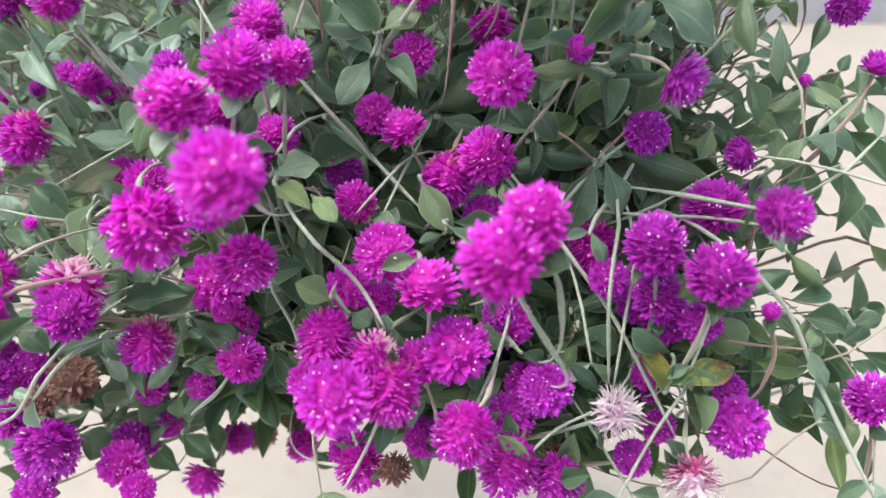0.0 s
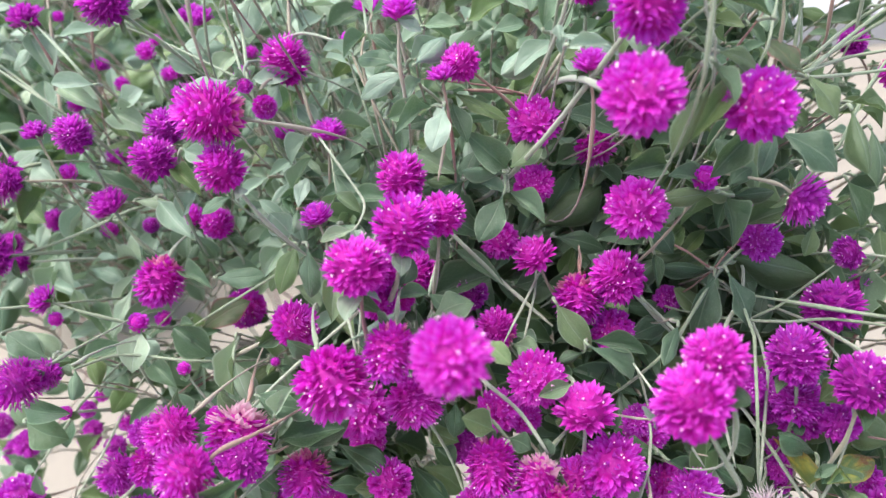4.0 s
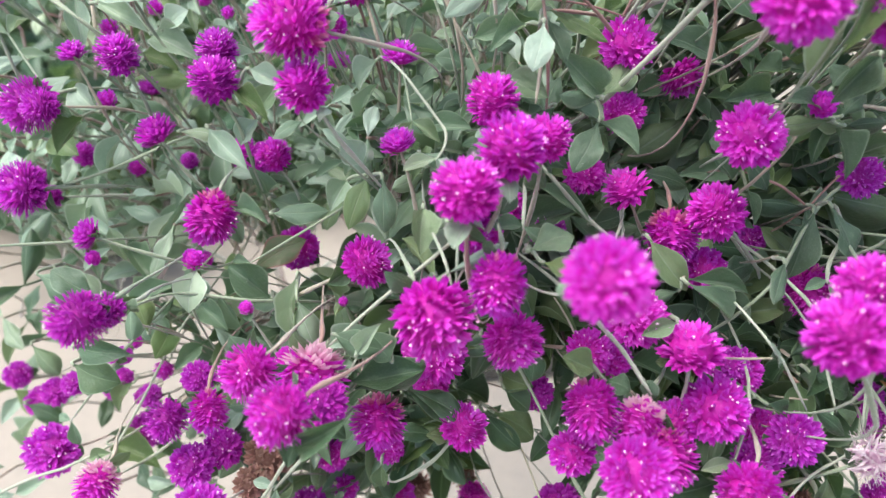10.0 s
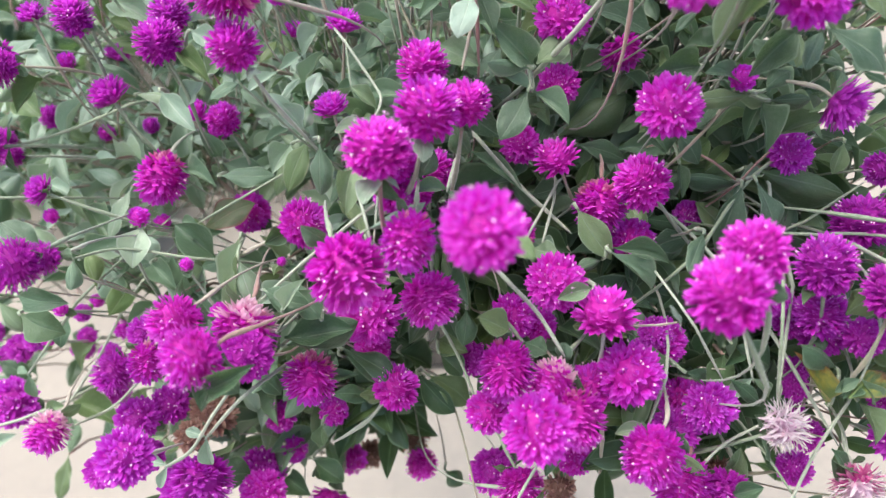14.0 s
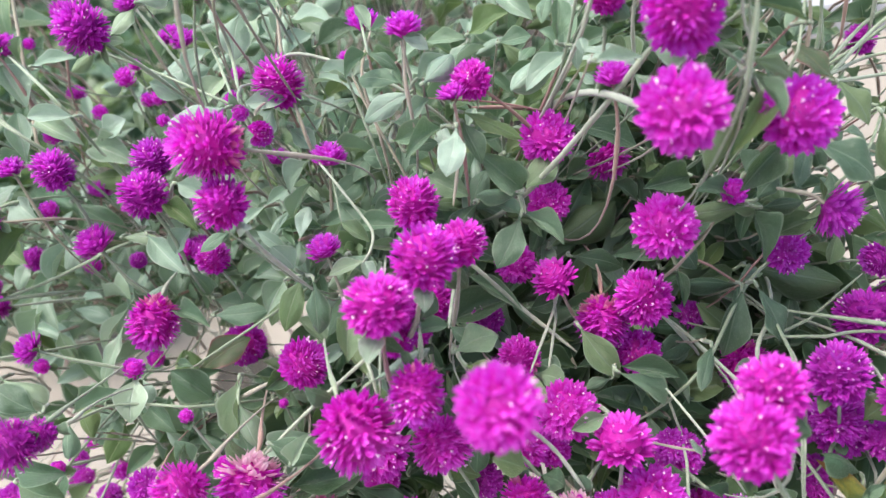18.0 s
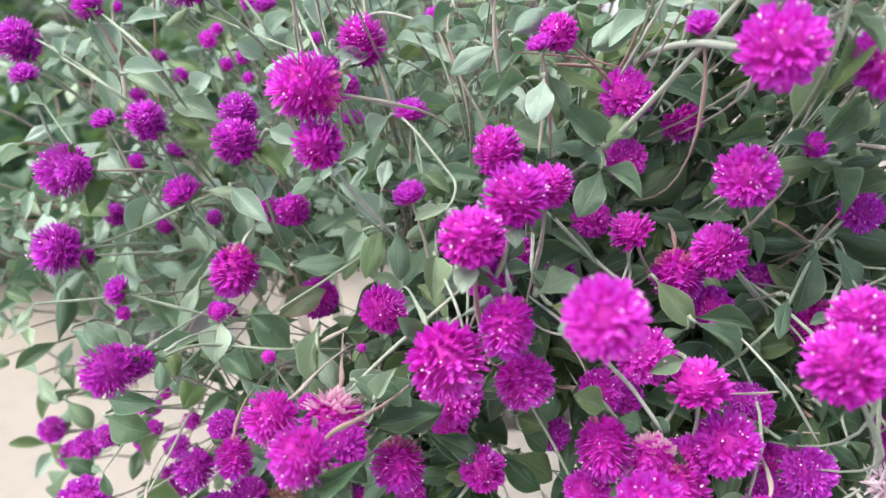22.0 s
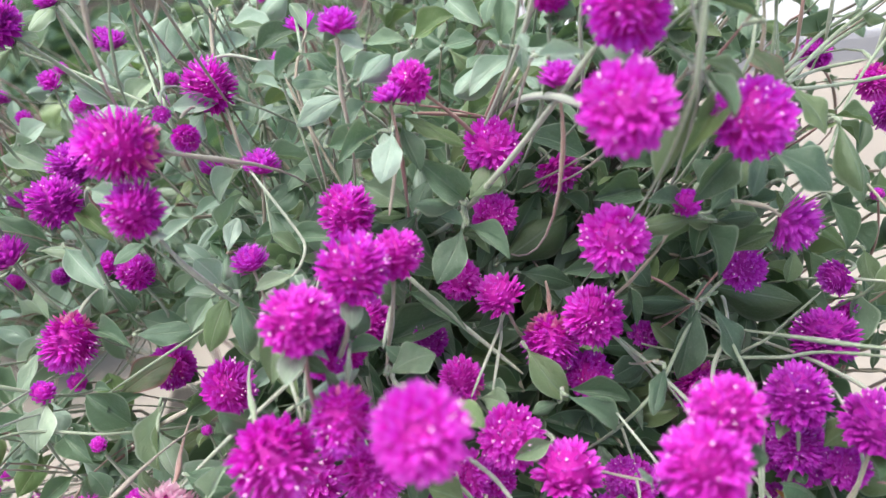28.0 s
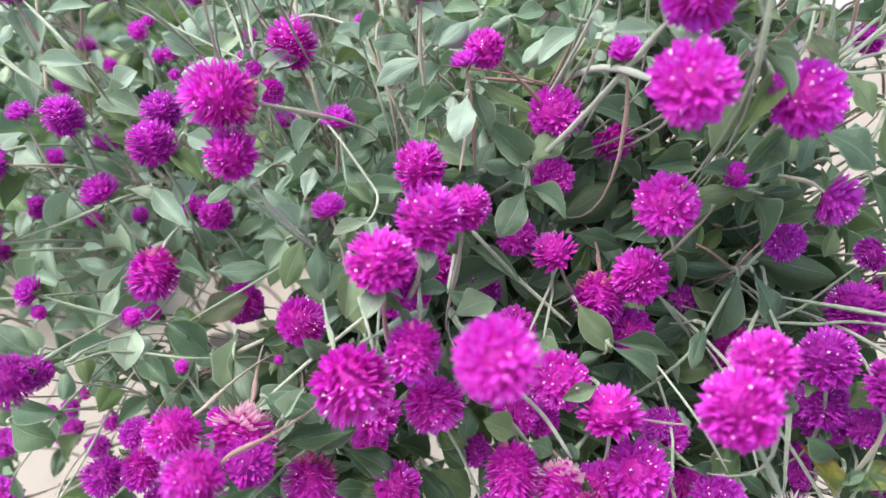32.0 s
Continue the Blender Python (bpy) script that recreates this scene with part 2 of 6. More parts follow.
n.bsdf.inputs["Roughness"].default_value = 0.85
LITTER = n.mat
n = Nodes("plaster")
n.plug(n.mix(n.ramp(n.world_noise(3, 5), 0.4, 0.65), rgb(0.62, 0.58, 0.52), rgb(0.52, 0.49, 0.44)), n.bsdf.inputs["Base Color"])
n.bsdf.inputs["Roughness"].default_value = 0.85
n.bump(n.world_noise(50, 4), 0.3, 0.004)
PLASTER = n.mat


# ---- building helpers ----
def to_mesh(name, verts, faces, mats, slots=None, smooth=True):
    me = bpy.data.meshes.new(name)
    me.from_pydata(verts, [], faces)
    for m in mats if isinstance(mats, (list, tuple)) else (mats,):
        me.materials.append(m)
    if slots:
        me.polygons.foreach_set("material_index", slots)
    if smooth:
        me.polygons.foreach_set("use_smooth", [True] * len(faces))
    me.update()
    return me


def part(name, mesh, parent, m=None, label="", material=None):
    """Links a mesh as one part under a thing or a part."""
    ob = new(name, mesh)
    ob.parent = parent
    if m is not None:
        ob.matrix_basis = m
    if material:
        ob.material_slots[0].link = "OBJECT"
        ob.material_slots[0].material = material
    if label:
        tagged(ob, label)
    return ob


def box(name, lo, hi, material, bevel=0.0):
    bm = bmesh.new()
    bmesh.ops.create_cube(bm, size=1.0)
    for v in bm.verts:
        v.co = Vector([lo[i] + (v.co[i] + 0.5) * (hi[i] - lo[i]) for i in range(3)])
    if bevel:
        bmesh.ops.bevel(bm, geom=bm.edges[:], offset=bevel, segments=2, affect="EDGES")
    me = bpy.data.meshes.new(name)
    bm.to_mesh(me)
    bm.free()
    me.materials.append(material)
    return me


def bezier(p0, p1, p2, p3, count):
    out = []
    for i in range(count + 1):
        s = i / count
        out.append(p0 * (1 - s) ** 3 + p1 * 3 * s * (1 - s) ** 2 + p2 * 3 * s * s * (1 - s) + p3 * s ** 3)
    return out


def spline(points, steps):
    """A smooth line through a few points."""
    pts = [points[0] * 2 - points[1]] + list(points) + [points[-1] * 2 - points[-2]]
    out = []
    for i in range(1, len(pts) - 2):
        a, b, c, d = pts[i - 1:i + 3]
        for k in range(steps):
            s = k / steps
            out.append((b * 2 + (c - a) * s + (a * 2 - b * 5 + c * 4 - d) * s * s + (b * 3 - a - c * 3 + d) * s ** 3) * 0.5)
    out.append(pts[-2].copy())
    return out


def tube(name, line, r0, r1, material, origin, sides=7, knots=(), cut=0.0, taper=False):
    """A stem along a line, thinning from r0 to r1, with swollen joints at the knots (0 to 1)."""
    verts, faces = [], []
    side = None
    for i, p in enumerate(line):
        d = (line[min(i + 1, len(line) - 1)] - line[max(i - 1, 0)]).normalized()
        if side is None:
            side = d.orthogonal().normalized()
        side = (side - d * side.dot(d)).normalized()
        other = d.cross(side)
        s = i / (len(line) - 1)
        r = r0 + (r1 - r0) * (s if not cut else min(1.0, max(0.0, (s - cut) * 5)))
        if taper and i < 2:
            r *= (0.35, 0.75)[i]
        for k in knots:
            r *= 1 + 0.55 * math.exp(-((s - k) * len(line) * 0.9) ** 2)
        r *= 1 + 0.08 * math.sin(i * 2.3)
        for j in range(sides):
            a = j / sides * math.tau
            verts.append(p - origin + side * (math.cos(a) * r) + other * (math.sin(a) * r))
    for i in range(len(line) - 1):
        for j in range(sides):
            k = (j + 1) % sides
            faces.append((i * sides + j, i * sides + k, (i + 1) * sides + k, (i + 1) * sides + j))
    faces.append(tuple(range(sides))[::-1])
    faces.append(tuple(range((len(line) - 1) * sides, len(line) * sides)))
    return to_mesh(name, verts, faces, material)


rnd = random.Random(11)


# ---- leaves ----
def leaf_mesh(seed, fold, droop, wave, curl, broad):
    """A downy blade, 1 long and 1 wide, along +y from its short stalk; the upper side faces +z."""
    r = random.Random(seed)
    rows, cols = 14, 7
    wave *= 0.55
    verts, uvs, faces = [], [], []
    ph = r.uniform(0, 6)
    bend = r.uniform(-0.10, 0.10)
    tip_bend = r.uniform(0.0, 1.1)
    for i in range(rows + 1):
        s = i / rows
        q = s ** broad
        half = 0.5 * math.sin(math.pi * q) ** (1.15 if q < 0.5 else 0.82) if 0.0 < s < 0.999 else 0.006
        half = max(half, 0.035 * (1 - s))
        for j in range(cols):
            u = j / (cols - 1) * 2 - 1
            x = u * half + bend * math.sin(s * math.pi)
            z = abs(u) ** 1.3 * half * fold - droop * s * s + wave * math.sin(s * 11 + ph + (1.5 if u > 0 else 0)) * abs(u) ** 2 * half * 2
            z -= tip_bend * max(0.0, s - 0.6) ** 2
            z += curl * (abs(u) ** 3) * half + 0.006 * math.sin(7 * s + 3 * u + ph)
            verts.append((x, s - 0.18 * droop * s * s, z))
            uvs.append((j / (cols - 1), s))
    for i in range(rows):
        for j in range(cols - 1):
            a = i * cols + j
            faces.append((a, a + 1, a + cols + 1, a + cols))
    me = to_mesh("leaf", verts, faces, LEAF["g"])
    layer = me.uv_layers.new(name="blade")
    for loop in me.loops:
        layer.data[loop.index].uv = uvs[loop.vertex_index]
    return me


LEAVES = [leaf_mesh(1, 0.40, 0.16, 0.08, 0.0, 1.10), leaf_mesh(2, 0.30, 0.30, 0.12, -0.4, 1.02), leaf_mesh(3, 0.50, 0.05, 0.04, 0.0, 1.18),
          leaf_mesh(4, 0.25, 0.40, 0.14, -0.6, 1.12), leaf_mesh(5, 0.45, -0.14, 0.12, 0.2, 1.05), leaf_mesh(6, 0.70, 0.18, 0.06, 0.0, 1.10),
          leaf_mesh(7, 0.35, 0.12, 0.16, -0.3, 1.22), leaf_mesh(8, 0.60, 0.45, 0.20, 0.3, 0.98), leaf_mesh(9, 0.45, 0.60, 0.10, -0.5, 1.05),
          leaf_mesh(10, 0.85, 0.25, 0.22, 0.2, 1.0), leaf_mesh(11, 1.0, 0.10, 0.10, 0.0, 1.15), leaf_mesh(12, 0.2, 0.22, 0.05, -1.0, 1.12)]


def blade(parent, base, tip, width, tone, origin, facing, name="leaf"):
    """A leaf from base to tip (world), its upper side turned to facing."""
    y = tip - base
    long = y.length
    y = y / long
    x = y.cross(facing)
    x = x.normalized() if x.length > 1e-4 else y.orthogonal().normalized()
    z = x.cross(y)
    m = Matrix((x, y, z)).transposed().to_4x4() @ Matrix.Diagonal((width, long, (width + long) * 0.5, 1))
    m = Matrix.Translation(base - origin) @ m
    return part(name, rnd.choice(LEAVES), parent, m, material=LEAF[tone])


# ---- flower heads ----
def head_mesh(seed, count, top, base, tall, lean, length, wide, fresh, spent=None, spent_from=2.0, ragged=0.1, core=0.67):
    """A globe of keeled, pointed bracts, radius about 1, its axis +z. top and base: the polar angles between which bracts stand;
    lean: how far they sweep up to the axis; spent: the material of the bracts below the angle spent_from."""
    r = random.Random(seed)
    verts, faces, slots, along = [], [], [], []

    def leaflet(origin, d, axis_side, ln, w, keel, slot, age):
        up = axis_side.cross(d).normalized()
        start = len(verts)
        for s, ww, k in ((0.0, 0.45, 0.0), (0.42, 1.0, 0.5), (0.76, 0.88, 0.6), (1.0, 0.06, 0.2)):
            c = origin + d * (ln * s) + up * (ln * 0.16 * s * s)
            verts.append(c - axis_side * (w * ww) - up * (keel * k * 0.4))
            verts.append(c + up * (keel * k * 0.6))
            verts.append(c + axis_side * (w * ww) - up * (keel * k * 0.4))
            along.extend((s + age,) * 3)
        for i in range(3):
            a = start + i * 3
            faces.extend(((a, a + 1, a + 4, a + 3), (a + 1, a + 2, a + 5, a + 4)))
            slots.extend((slot, slot))

    golden = math.pi * (3 - math.sqrt(5))
    lo, hi = math.cos(top), math.cos(base)
    for i in range(count):
        c = lo + (hi - lo) * (i + 0.5) / count
        th = math.acos(max(-1, min(1, c))) + r.uniform(-0.11, 0.11)
        ph = i * golden + r.uniform(-0.3, 0.3)
        rad = Vector((math.sin(th) * math.cos(ph), math.sin(th) * math.sin(ph), math.cos(th)))
        d = (rad + Vector((0, 0, 1)) * lean * (0.3 + 0.7 * math.sin(th)) + Vector((r.uniform(-1, 1), r.uniform(-1, 1), r.uniform(-1, 1))) * ragged).normalized()
        side = Vector((-math.sin(ph), math.cos(ph), 0))
        side = (side - d * side.dot(d)).normalized()
        ln = length * r.uniform(0.75, 1.2) * (0.85 + 0.15 * min(1, th / 0.7))
        w = wide * r.uniform(0.8, 1.15) * (0.72 + 0.28 * min(1, th / 0.6))
        body = Vector((rad.x, rad.y, rad.z * tall))
        tip = body * r.uniform(0.88, 1.05) * (0.93 if th < 0.45 else 1.0)
        slot = 1 if spent and th + r.uniform(-0.5, 0.5) > spent_from else 0
        leaflet(tip - d * ln, d, side, ln, w, w * 0.65, slot, r.uniform(-0.12, 0.12) + 0.35 * max(0.0, 1 - th / 0.55) - 0.22 * max(0.0, th - 1.4))
    # a core closes the gaps between the bracts
    rings, seg = 7, 12
    start = len(verts)
    for i in range(rings + 1):
        th = math.pi * i / rings
        for j in range(seg):
            a = j / seg * math.tau
            verts.append(Vector((math.sin(th) * math.cos(a) * core, math.sin(th) * math.sin(a) * core, math.cos(th) * core * tall)))
            along.append(0.0)
    for i in range(rings):
        for j in range(seg):
            k = (j + 1) % seg
            faces.append((start + i * seg + j, start + (i + 1) * seg + j, start + (i + 1) * seg + k, start + i * seg + k))
            slots.append(0)
    me = to_mesh("flower_head", verts, faces, [fresh, spent] if spent else [fresh], slots, smooth=False)
    layer = me.attributes.new("along", "FLOAT", "POINT")
    layer.data.foreach_set("value", along)
    return me


def floret_mesh():
    """A tiny white star floret on its tube, along +z."""
    verts, faces = [Vector((0, 0, 0.03))], []
    for k in range(10):
        q = k / 10 * math.tau
        g = 0.050 if k % 2 == 0 else 0.026
        verts.append(Vector((math.cos(q) * g, math.sin(q) * g, 0.042 if k % 2 == 0 else 0.028)))
    verts.append(Vector((0, 0, -0.07)))
    for k in range(10):
        faces.append((0, 1 + k, 1 + (k + 1) % 10))
        faces.append((11, 1 + (k + 1) % 10, 1 + k))
    return to_mesh("floret", verts, faces, FLORET, smooth=False)


HEADS = {
    "round": [head_mesh(s, 330, 0.0, 2.75, t, 0.36, 0.48, 0.084, MAGENTA, ragged=0.24) for s, t in ((1, 1.0), (2, 0.93), (3, 1.06), (4, 1.0), (25, 0.88), (26, 1.1))],
    "tall": [head_mesh(s, 370, 0.0, 2.8, 1.22, 0.40, 0.48, 0.083, MAGENTA, DRY, 2.6, ragged=0.24) for s in (5, 6)],
    "dry": [head_mesh(s, 340, 0.0, 2.85, t, 0.40, 0.48, 0.085, MAGENTA, DRY, w - 0.1, ragged=0.27) for s, t, w in ((7, 1.12, 2.25), (8, 1.05, 2.05), (9, 1.18, 2.4))],
    "faded": [head_mesh(s, 245, 0.0, 2.85, 1.1, 0.40, 0.54, 0.105, MAGENTA, PALE, 1.7, ragged=0.28) for s in (23, 24)],
    "young": [head_mesh(s, 125, 0.0, 1.95, 0.86, 0.70, 0.62, 0.12, YOUNG, ragged=0.18) for s in (10, 11, 12)],
    "spiky": [head_mesh(s, 110, 0.02, 2.1, 0.85, 0.5, 0.66, 0.115, MAGENTA, ragged=0.15) for s in (13, 14)],
    "cup": [head_mesh(s, 70, 0.05, 1.75, 0.7, 0.9, 0.75, 0.13, YOUNG, ragged=0.12) for s in (15, 16)],
    "bud": [head_mesh(s, 80, 0.02, 2.6, 1.0, 1.3, 0.50, 0.16, YOUNG, ragged=0.03) for s in (17, 18)],
    "tan": [head_mesh(s, 120, 0.05, 2.8, 1.1, 0.2, 0.55, 0.10, TAN, ragged=0.35) for s in (19, 20)],
    "white": [head_mesh(21, 150, 0.05, 2.8, 0.95, 0.25, 0.85, 0.055, WHITE, ragged=0.48, core=0.25)],
    "pale": [head_mesh(22, 170, 0.05, 2.8, 0.95, 0.3, 0.66, 0.078, WHITE, DRY, 1.6, ragged=0.36, core=0.4)],
}
STAR = floret_mesh()
FLORETS = {"round": (19, 1.0, 1.5), "tall": (19, 1.2, 1.6), "dry": (10, 1.1, 1.6), "young": (7, 0.86, 1.3), "spiky": (5, 0.85, 1.3)}


def star_florets(head, count, tall, low):
    for k in range(count):
        th, ph = math.acos(rnd.uniform(math.cos(low), 0.985)), rnd.uniform(0, math.tau)
        d = Vector((math.sin(th) * math.cos(ph), math.sin(th) * math.sin(ph), math.cos(th)))
        g = rnd.uniform(0.55, 1.0)
        m = Matrix.Translation(Vector((d.x, d.y, d.z * tall)) * rnd.uniform(0.90, 0.98)) @ (d + Vector((rnd.uniform(-0.5, 0.5), rnd.uniform(-0.5, 0.5), rnd.uniform(-0.5, 0.5)))).to_track_quat("Z", "Y").to_matrix().to_4x4()
        part("floret", STAR, head, m @ Matrix.Diagonal((g * rnd.uniform(0.6, 1.1), g, g, 1)))


TALK = {
    "round": "full magenta globe amaranth flower on a downy stem", "tall": "tall oval magenta globe amaranth flower on a downy stem",
    "dry": "ageing magenta globe amaranth flower with a dried papery base", "faded": "magenta globe amaranth flower with bleached pinkish-white lower bracts",
    "young": "young violet-pink globe amaranth flower with upswept bracts",
    "spiky": "loose spiky magenta globe amaranth flower", "cup": "half-open pink globe amaranth flower cupped by leaves",
    "violet": "magenta globe amaranth flower tinted darker violet for shade, on a downy stem",
    "bud": "small closed magenta globe amaranth bud", "tan": "withered tan globe amaranth flower head",
    "white": "bleached white dried globe amaranth flower head", "pale": "faded pinkish white globe amaranth flower head",
}
HEART = Vector((-0.03, 1.18, 0.0))
BLOOMS = []
SHOWN = []


UP, AHEAD = Vector((0, math.sin(radians(35)), math.cos(radians(35)))), Vector((0, math.cos(radians(35)), -math.sin(radians(35))))
TOP = Vector((0, 0, 1.0))
FORKS = []


def main_stem(u, v, w, lean):
    """A jointed main stem from the soil to its crown; the side stems spring from its upper joints."""
    top = TOP + Vector((u, 0, 0)) + UP * v + AHEAD * w
    a = rnd.uniform(0, math.tau)
    root = HEART + Vector((max(-0.34, 0.8 * u) + 0.10 * math.cos(a), 0.10 * math.sin(a), -0.004))
    thing = tagged(new("main_stem"), "woody brownish main stem of the globe amaranth clump, rooted in soil", "stem", "main stems of the clump")
    thing.location = root
    line = bezier(top, top + Vector((lean, 0.06, -0.10)), root + Vector((0.3 * (u - root.x), -0.10, 0.6 * top.z)), root, 40)
    part("stem", tube("stem", line, 0.0011, 0.0032, STEM[rnd.choice("brpg")], root, 7, knots=(0.06, 0.14, 0.22, 0.30)), thing)
    FORKS.extend(line[k] for k in range(1, 17))


def fork(p, d=Vector((0, 0, 0))):
    """The joint of a main stem, some way behind p, from which its stem springs; d: the way the stem leaves p."""
    p = p + d * 0.05
    ahead = (p - TOP).dot(AHEAD)

    def cost(q):
        deep = (q - TOP).dot(AHEAD) - ahead
        return math.hypot(q.x - p.x, (q - p).dot(UP)) + 0.25 * abs(deep - 0.12) + (0.5 if deep < 0.06 else 0.0)
    return min(FORKS, key=cost)


def to_fork(p, d, root, count=12):
    """The hidden run of a stem: from p, leaving along d, back to its fork."""
    far = (root - p).length
    side = Vector((rnd.uniform(-0.12, 0.12), rnd.uniform(-0.05, 0.05), rnd.uniform(-0.08, 0.04))) * far
    line = bezier(p, p + d * min(0.05, far * 0.4) + AHEAD * far * 0.1, p + d * 0.02 + AHEAD * far * 0.35 + (root - p) * 0.5 + side, root, count)
    return line[1:]


for k, (u, v, w) in enumerate((
        (-0.36, 0.06, 0.56), (-0.30, 0.15, 0.58), (-0.26, -0.03, 0.54), (-0.22, 0.08, 0.50), (-0.19, 0.20, 0.58), (-0.16, 0.01, 0.46), (-0.12, 0.11, 0.48),
        (-0.10, -0.06, 0.44), (-0.07, 0.18, 0.55), (-0.05, 0.04, 0.43), (-0.01, 0.12, 0.46), (0.01, -0.04, 0.42), (0.04, 0.04, 0.42), (0.05, 0.17, 0.52),
        (0.09, 0.10, 0.45), (0.09, -0.04, 0.44), (0.11, 0.04, 0.46), (0.10, 0.16, 0.52), (-0.17, -0.10, 0.46), (0.03, -0.11, 0.46),
        (-0.33, 0.23, 0.60), (-0.25, 0.25, 0.57), (-0.15, 0.25, 0.55), (-0.07, 0.26, 0.55), (0.01, 0.22, 0.53), (0.07, 0.24, 0.56))):
    main_stem(u, v, w, (-0.05, 0.04, 0.0, -0.02, 0.05)[k % 5])


def flower(x, y, z, r, kind, ax, ay, az, violet=False):
    p, axis = Vector((x, y, z)), Vector((ax, ay, az)).normalized()
    BLOOMS.append((p, r))
    root = fork(p, -axis)
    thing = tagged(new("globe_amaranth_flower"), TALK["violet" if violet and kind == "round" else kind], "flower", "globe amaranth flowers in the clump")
    thing.location = root
    neck = p - axis * (r * (0.55 if kind in ("young", "cup", "spiky") else 0.85))
    out = 0.35 if axis.z < 0.1 else 1.0
    lead = [neck + axis * r * 0.4, neck, neck - axis * 0.018 * out + Vector((rnd.uniform(-0.002, 0.002), 0.001, 0)), neck - axis * 0.036 * out + Vector((rnd.uniform(-0.004, 0.004), 0.006, -0.003))]
    line = spline(lead, 3) + to_fork(lead[-1], (lead[-1] - lead[-2]).normalized(), root)
    thick = 0.0005 + 0.028 * r
    part("stem", tube("stem", line, thick, 0.00045, STEM[rnd.choice("wgbpgr")], root, 6, knots=(0.35,), cut=0.35), thing)
    spin = Matrix.Rotation(rnd.uniform(0, math.tau), 4, "Z")
    turn = axis.to_track_quat("Z", "Y").to_matrix().to_4x4()
    m = Matrix.Translation(p - root) @ turn @ spin @ Matrix.Diagonal((r, r, r, 1))
    # violet: low and outer heads take the copy with shade in its colour
    head = part("flower_head", rnd.choice(HEADS[kind]), thing, m, material=SHADED_VIOLET if violet else None)
    if kind in FLORETS:
        star_florets(head, *FLORETS[kind])
    # the two leaf-like bracts under the head
    start = rnd.uniform(0, math.tau)
    side = axis.orthogonal().normalized()
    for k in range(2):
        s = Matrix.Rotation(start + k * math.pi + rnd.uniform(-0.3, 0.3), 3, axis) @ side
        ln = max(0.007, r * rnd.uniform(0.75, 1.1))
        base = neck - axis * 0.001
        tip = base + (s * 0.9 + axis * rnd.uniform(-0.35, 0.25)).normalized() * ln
        # shade is put into the tone: dark bracts on low or right-hand heads
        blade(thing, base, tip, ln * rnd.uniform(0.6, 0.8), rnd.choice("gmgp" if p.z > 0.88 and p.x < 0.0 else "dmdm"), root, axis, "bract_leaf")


def sprig(node, *leaves, open_air=True):
    """A leafy stem with its leaves: (base, tip, width, tone)."""
    node = Vector(node)
    root = fork(node)
    thing = tagged(new("leafy_stem"), "leafy globe amaranth stem with downy green leaves", "stem", "leafy stems in the clump")
    if any(l[7] == "old" for l in leaves):
        tagged(thing, "leafy globe amaranth stem with a yellowing, browned leaf")
    elif any(l[7] == "r" for l in leaves):
        tagged(thing, "leafy globe amaranth stem with a red-edged leaf")
    thing.location = root
    low = Vector((0, 0.55, -0.6)).normalized()
    start = node + Vector((0, 0.006, 0.0))
    line = [start] + to_fork(start, low, root, 9)
    part("stem", tube("stem", line, 0.0009, 0.0005, STEM[rnd.choice("gbbgrp")], root, 6, cut=0.05, taper=True), thing)
    for bx, by, bz, tx, ty, tz, w, tone in leaves:
        base, tip = Vector((bx, by, bz)), Vector((tx, ty, tz))
        facing = Vector((rnd.uniform(-0.4, 0.4), -0.6 + rnd.uniform(-0.35, 0.35), 0.8))
        blade(thing, base, tip, w * 0.88, tone, root, facing)
        if open_air:
            SHOWN.append(((base + tip) / 2, (tip - base).length * 0.42))
        gap = (start - base).length
        if gap > 0.006:
            part("petiole", tube("petiole", bezier(base, base + (base - tip) * 0.2, start * 0.5 + base * 0.5, start + Vector((0, 0.004, -0.004)), 5), 0.0008, 0.001, STEM["g"], root, 5), thing)


def stalk(r, tone, *points):
    """A long bare stem that shows in the open, and its hidden run to the soil."""
    pts = [Vector(q) for q in points]
    core = Vector((-0.05, 0.45, 0.82))
    if (pts[0] - core).length < (pts[-1] - core).length:
        pts.reverse()
    root = fork(pts[-1], (pts[-1] - pts[-2]).normalized())
    thing = tagged(new("bare_stem"), {"w": "long pale downy globe amaranth stem", "g": "long grey-green globe amaranth stem", "b": "thin brownish globe amaranth stem",
                                      "r": "reddish jointed globe amaranth stem", "p": "pinkish globe amaranth stem"}[tone], "stem", "bare stems in the clump")
    thing.location = root
    line = spline(pts, 6)
    cut = len(line)
    if min((pts[0] - p).length - 1.7 * rad for p, rad in BLOOMS) > 0:
        # young leaves close the shoot's tip
        d = (pts[0] - pts[1]).normalized()
        side = d.cross(Vector((rnd.uniform(-0.3, 0.3), -0.6, 0.8))).normalized()
        for k in (-1, 1):
            ln = rnd.uniform(0.010, 0.017)
            blade(thing, pts[0] - d * 0.002, pts[0] + (d * rnd.uniform(0.3, 0.9) + side * k * 0.8).normalized() * ln, ln * 0.5, rnd.choice("pgg"), root, Vector((0, -0.5, 0.85)))
    SHOWN.extend((q, 0.003) for q in line[::3])
    d = ((pts[-1] - pts[-2]).normalized() + Vector((0, 0.2, -0.08))).normalized()
    line += to_fork(pts[-1], d, root, 10)
    part("stem", tube("stem", line, r * 0.95, 0.0005, STEM[tone], root, 8, cut=cut / len(line), taper=True), thing)


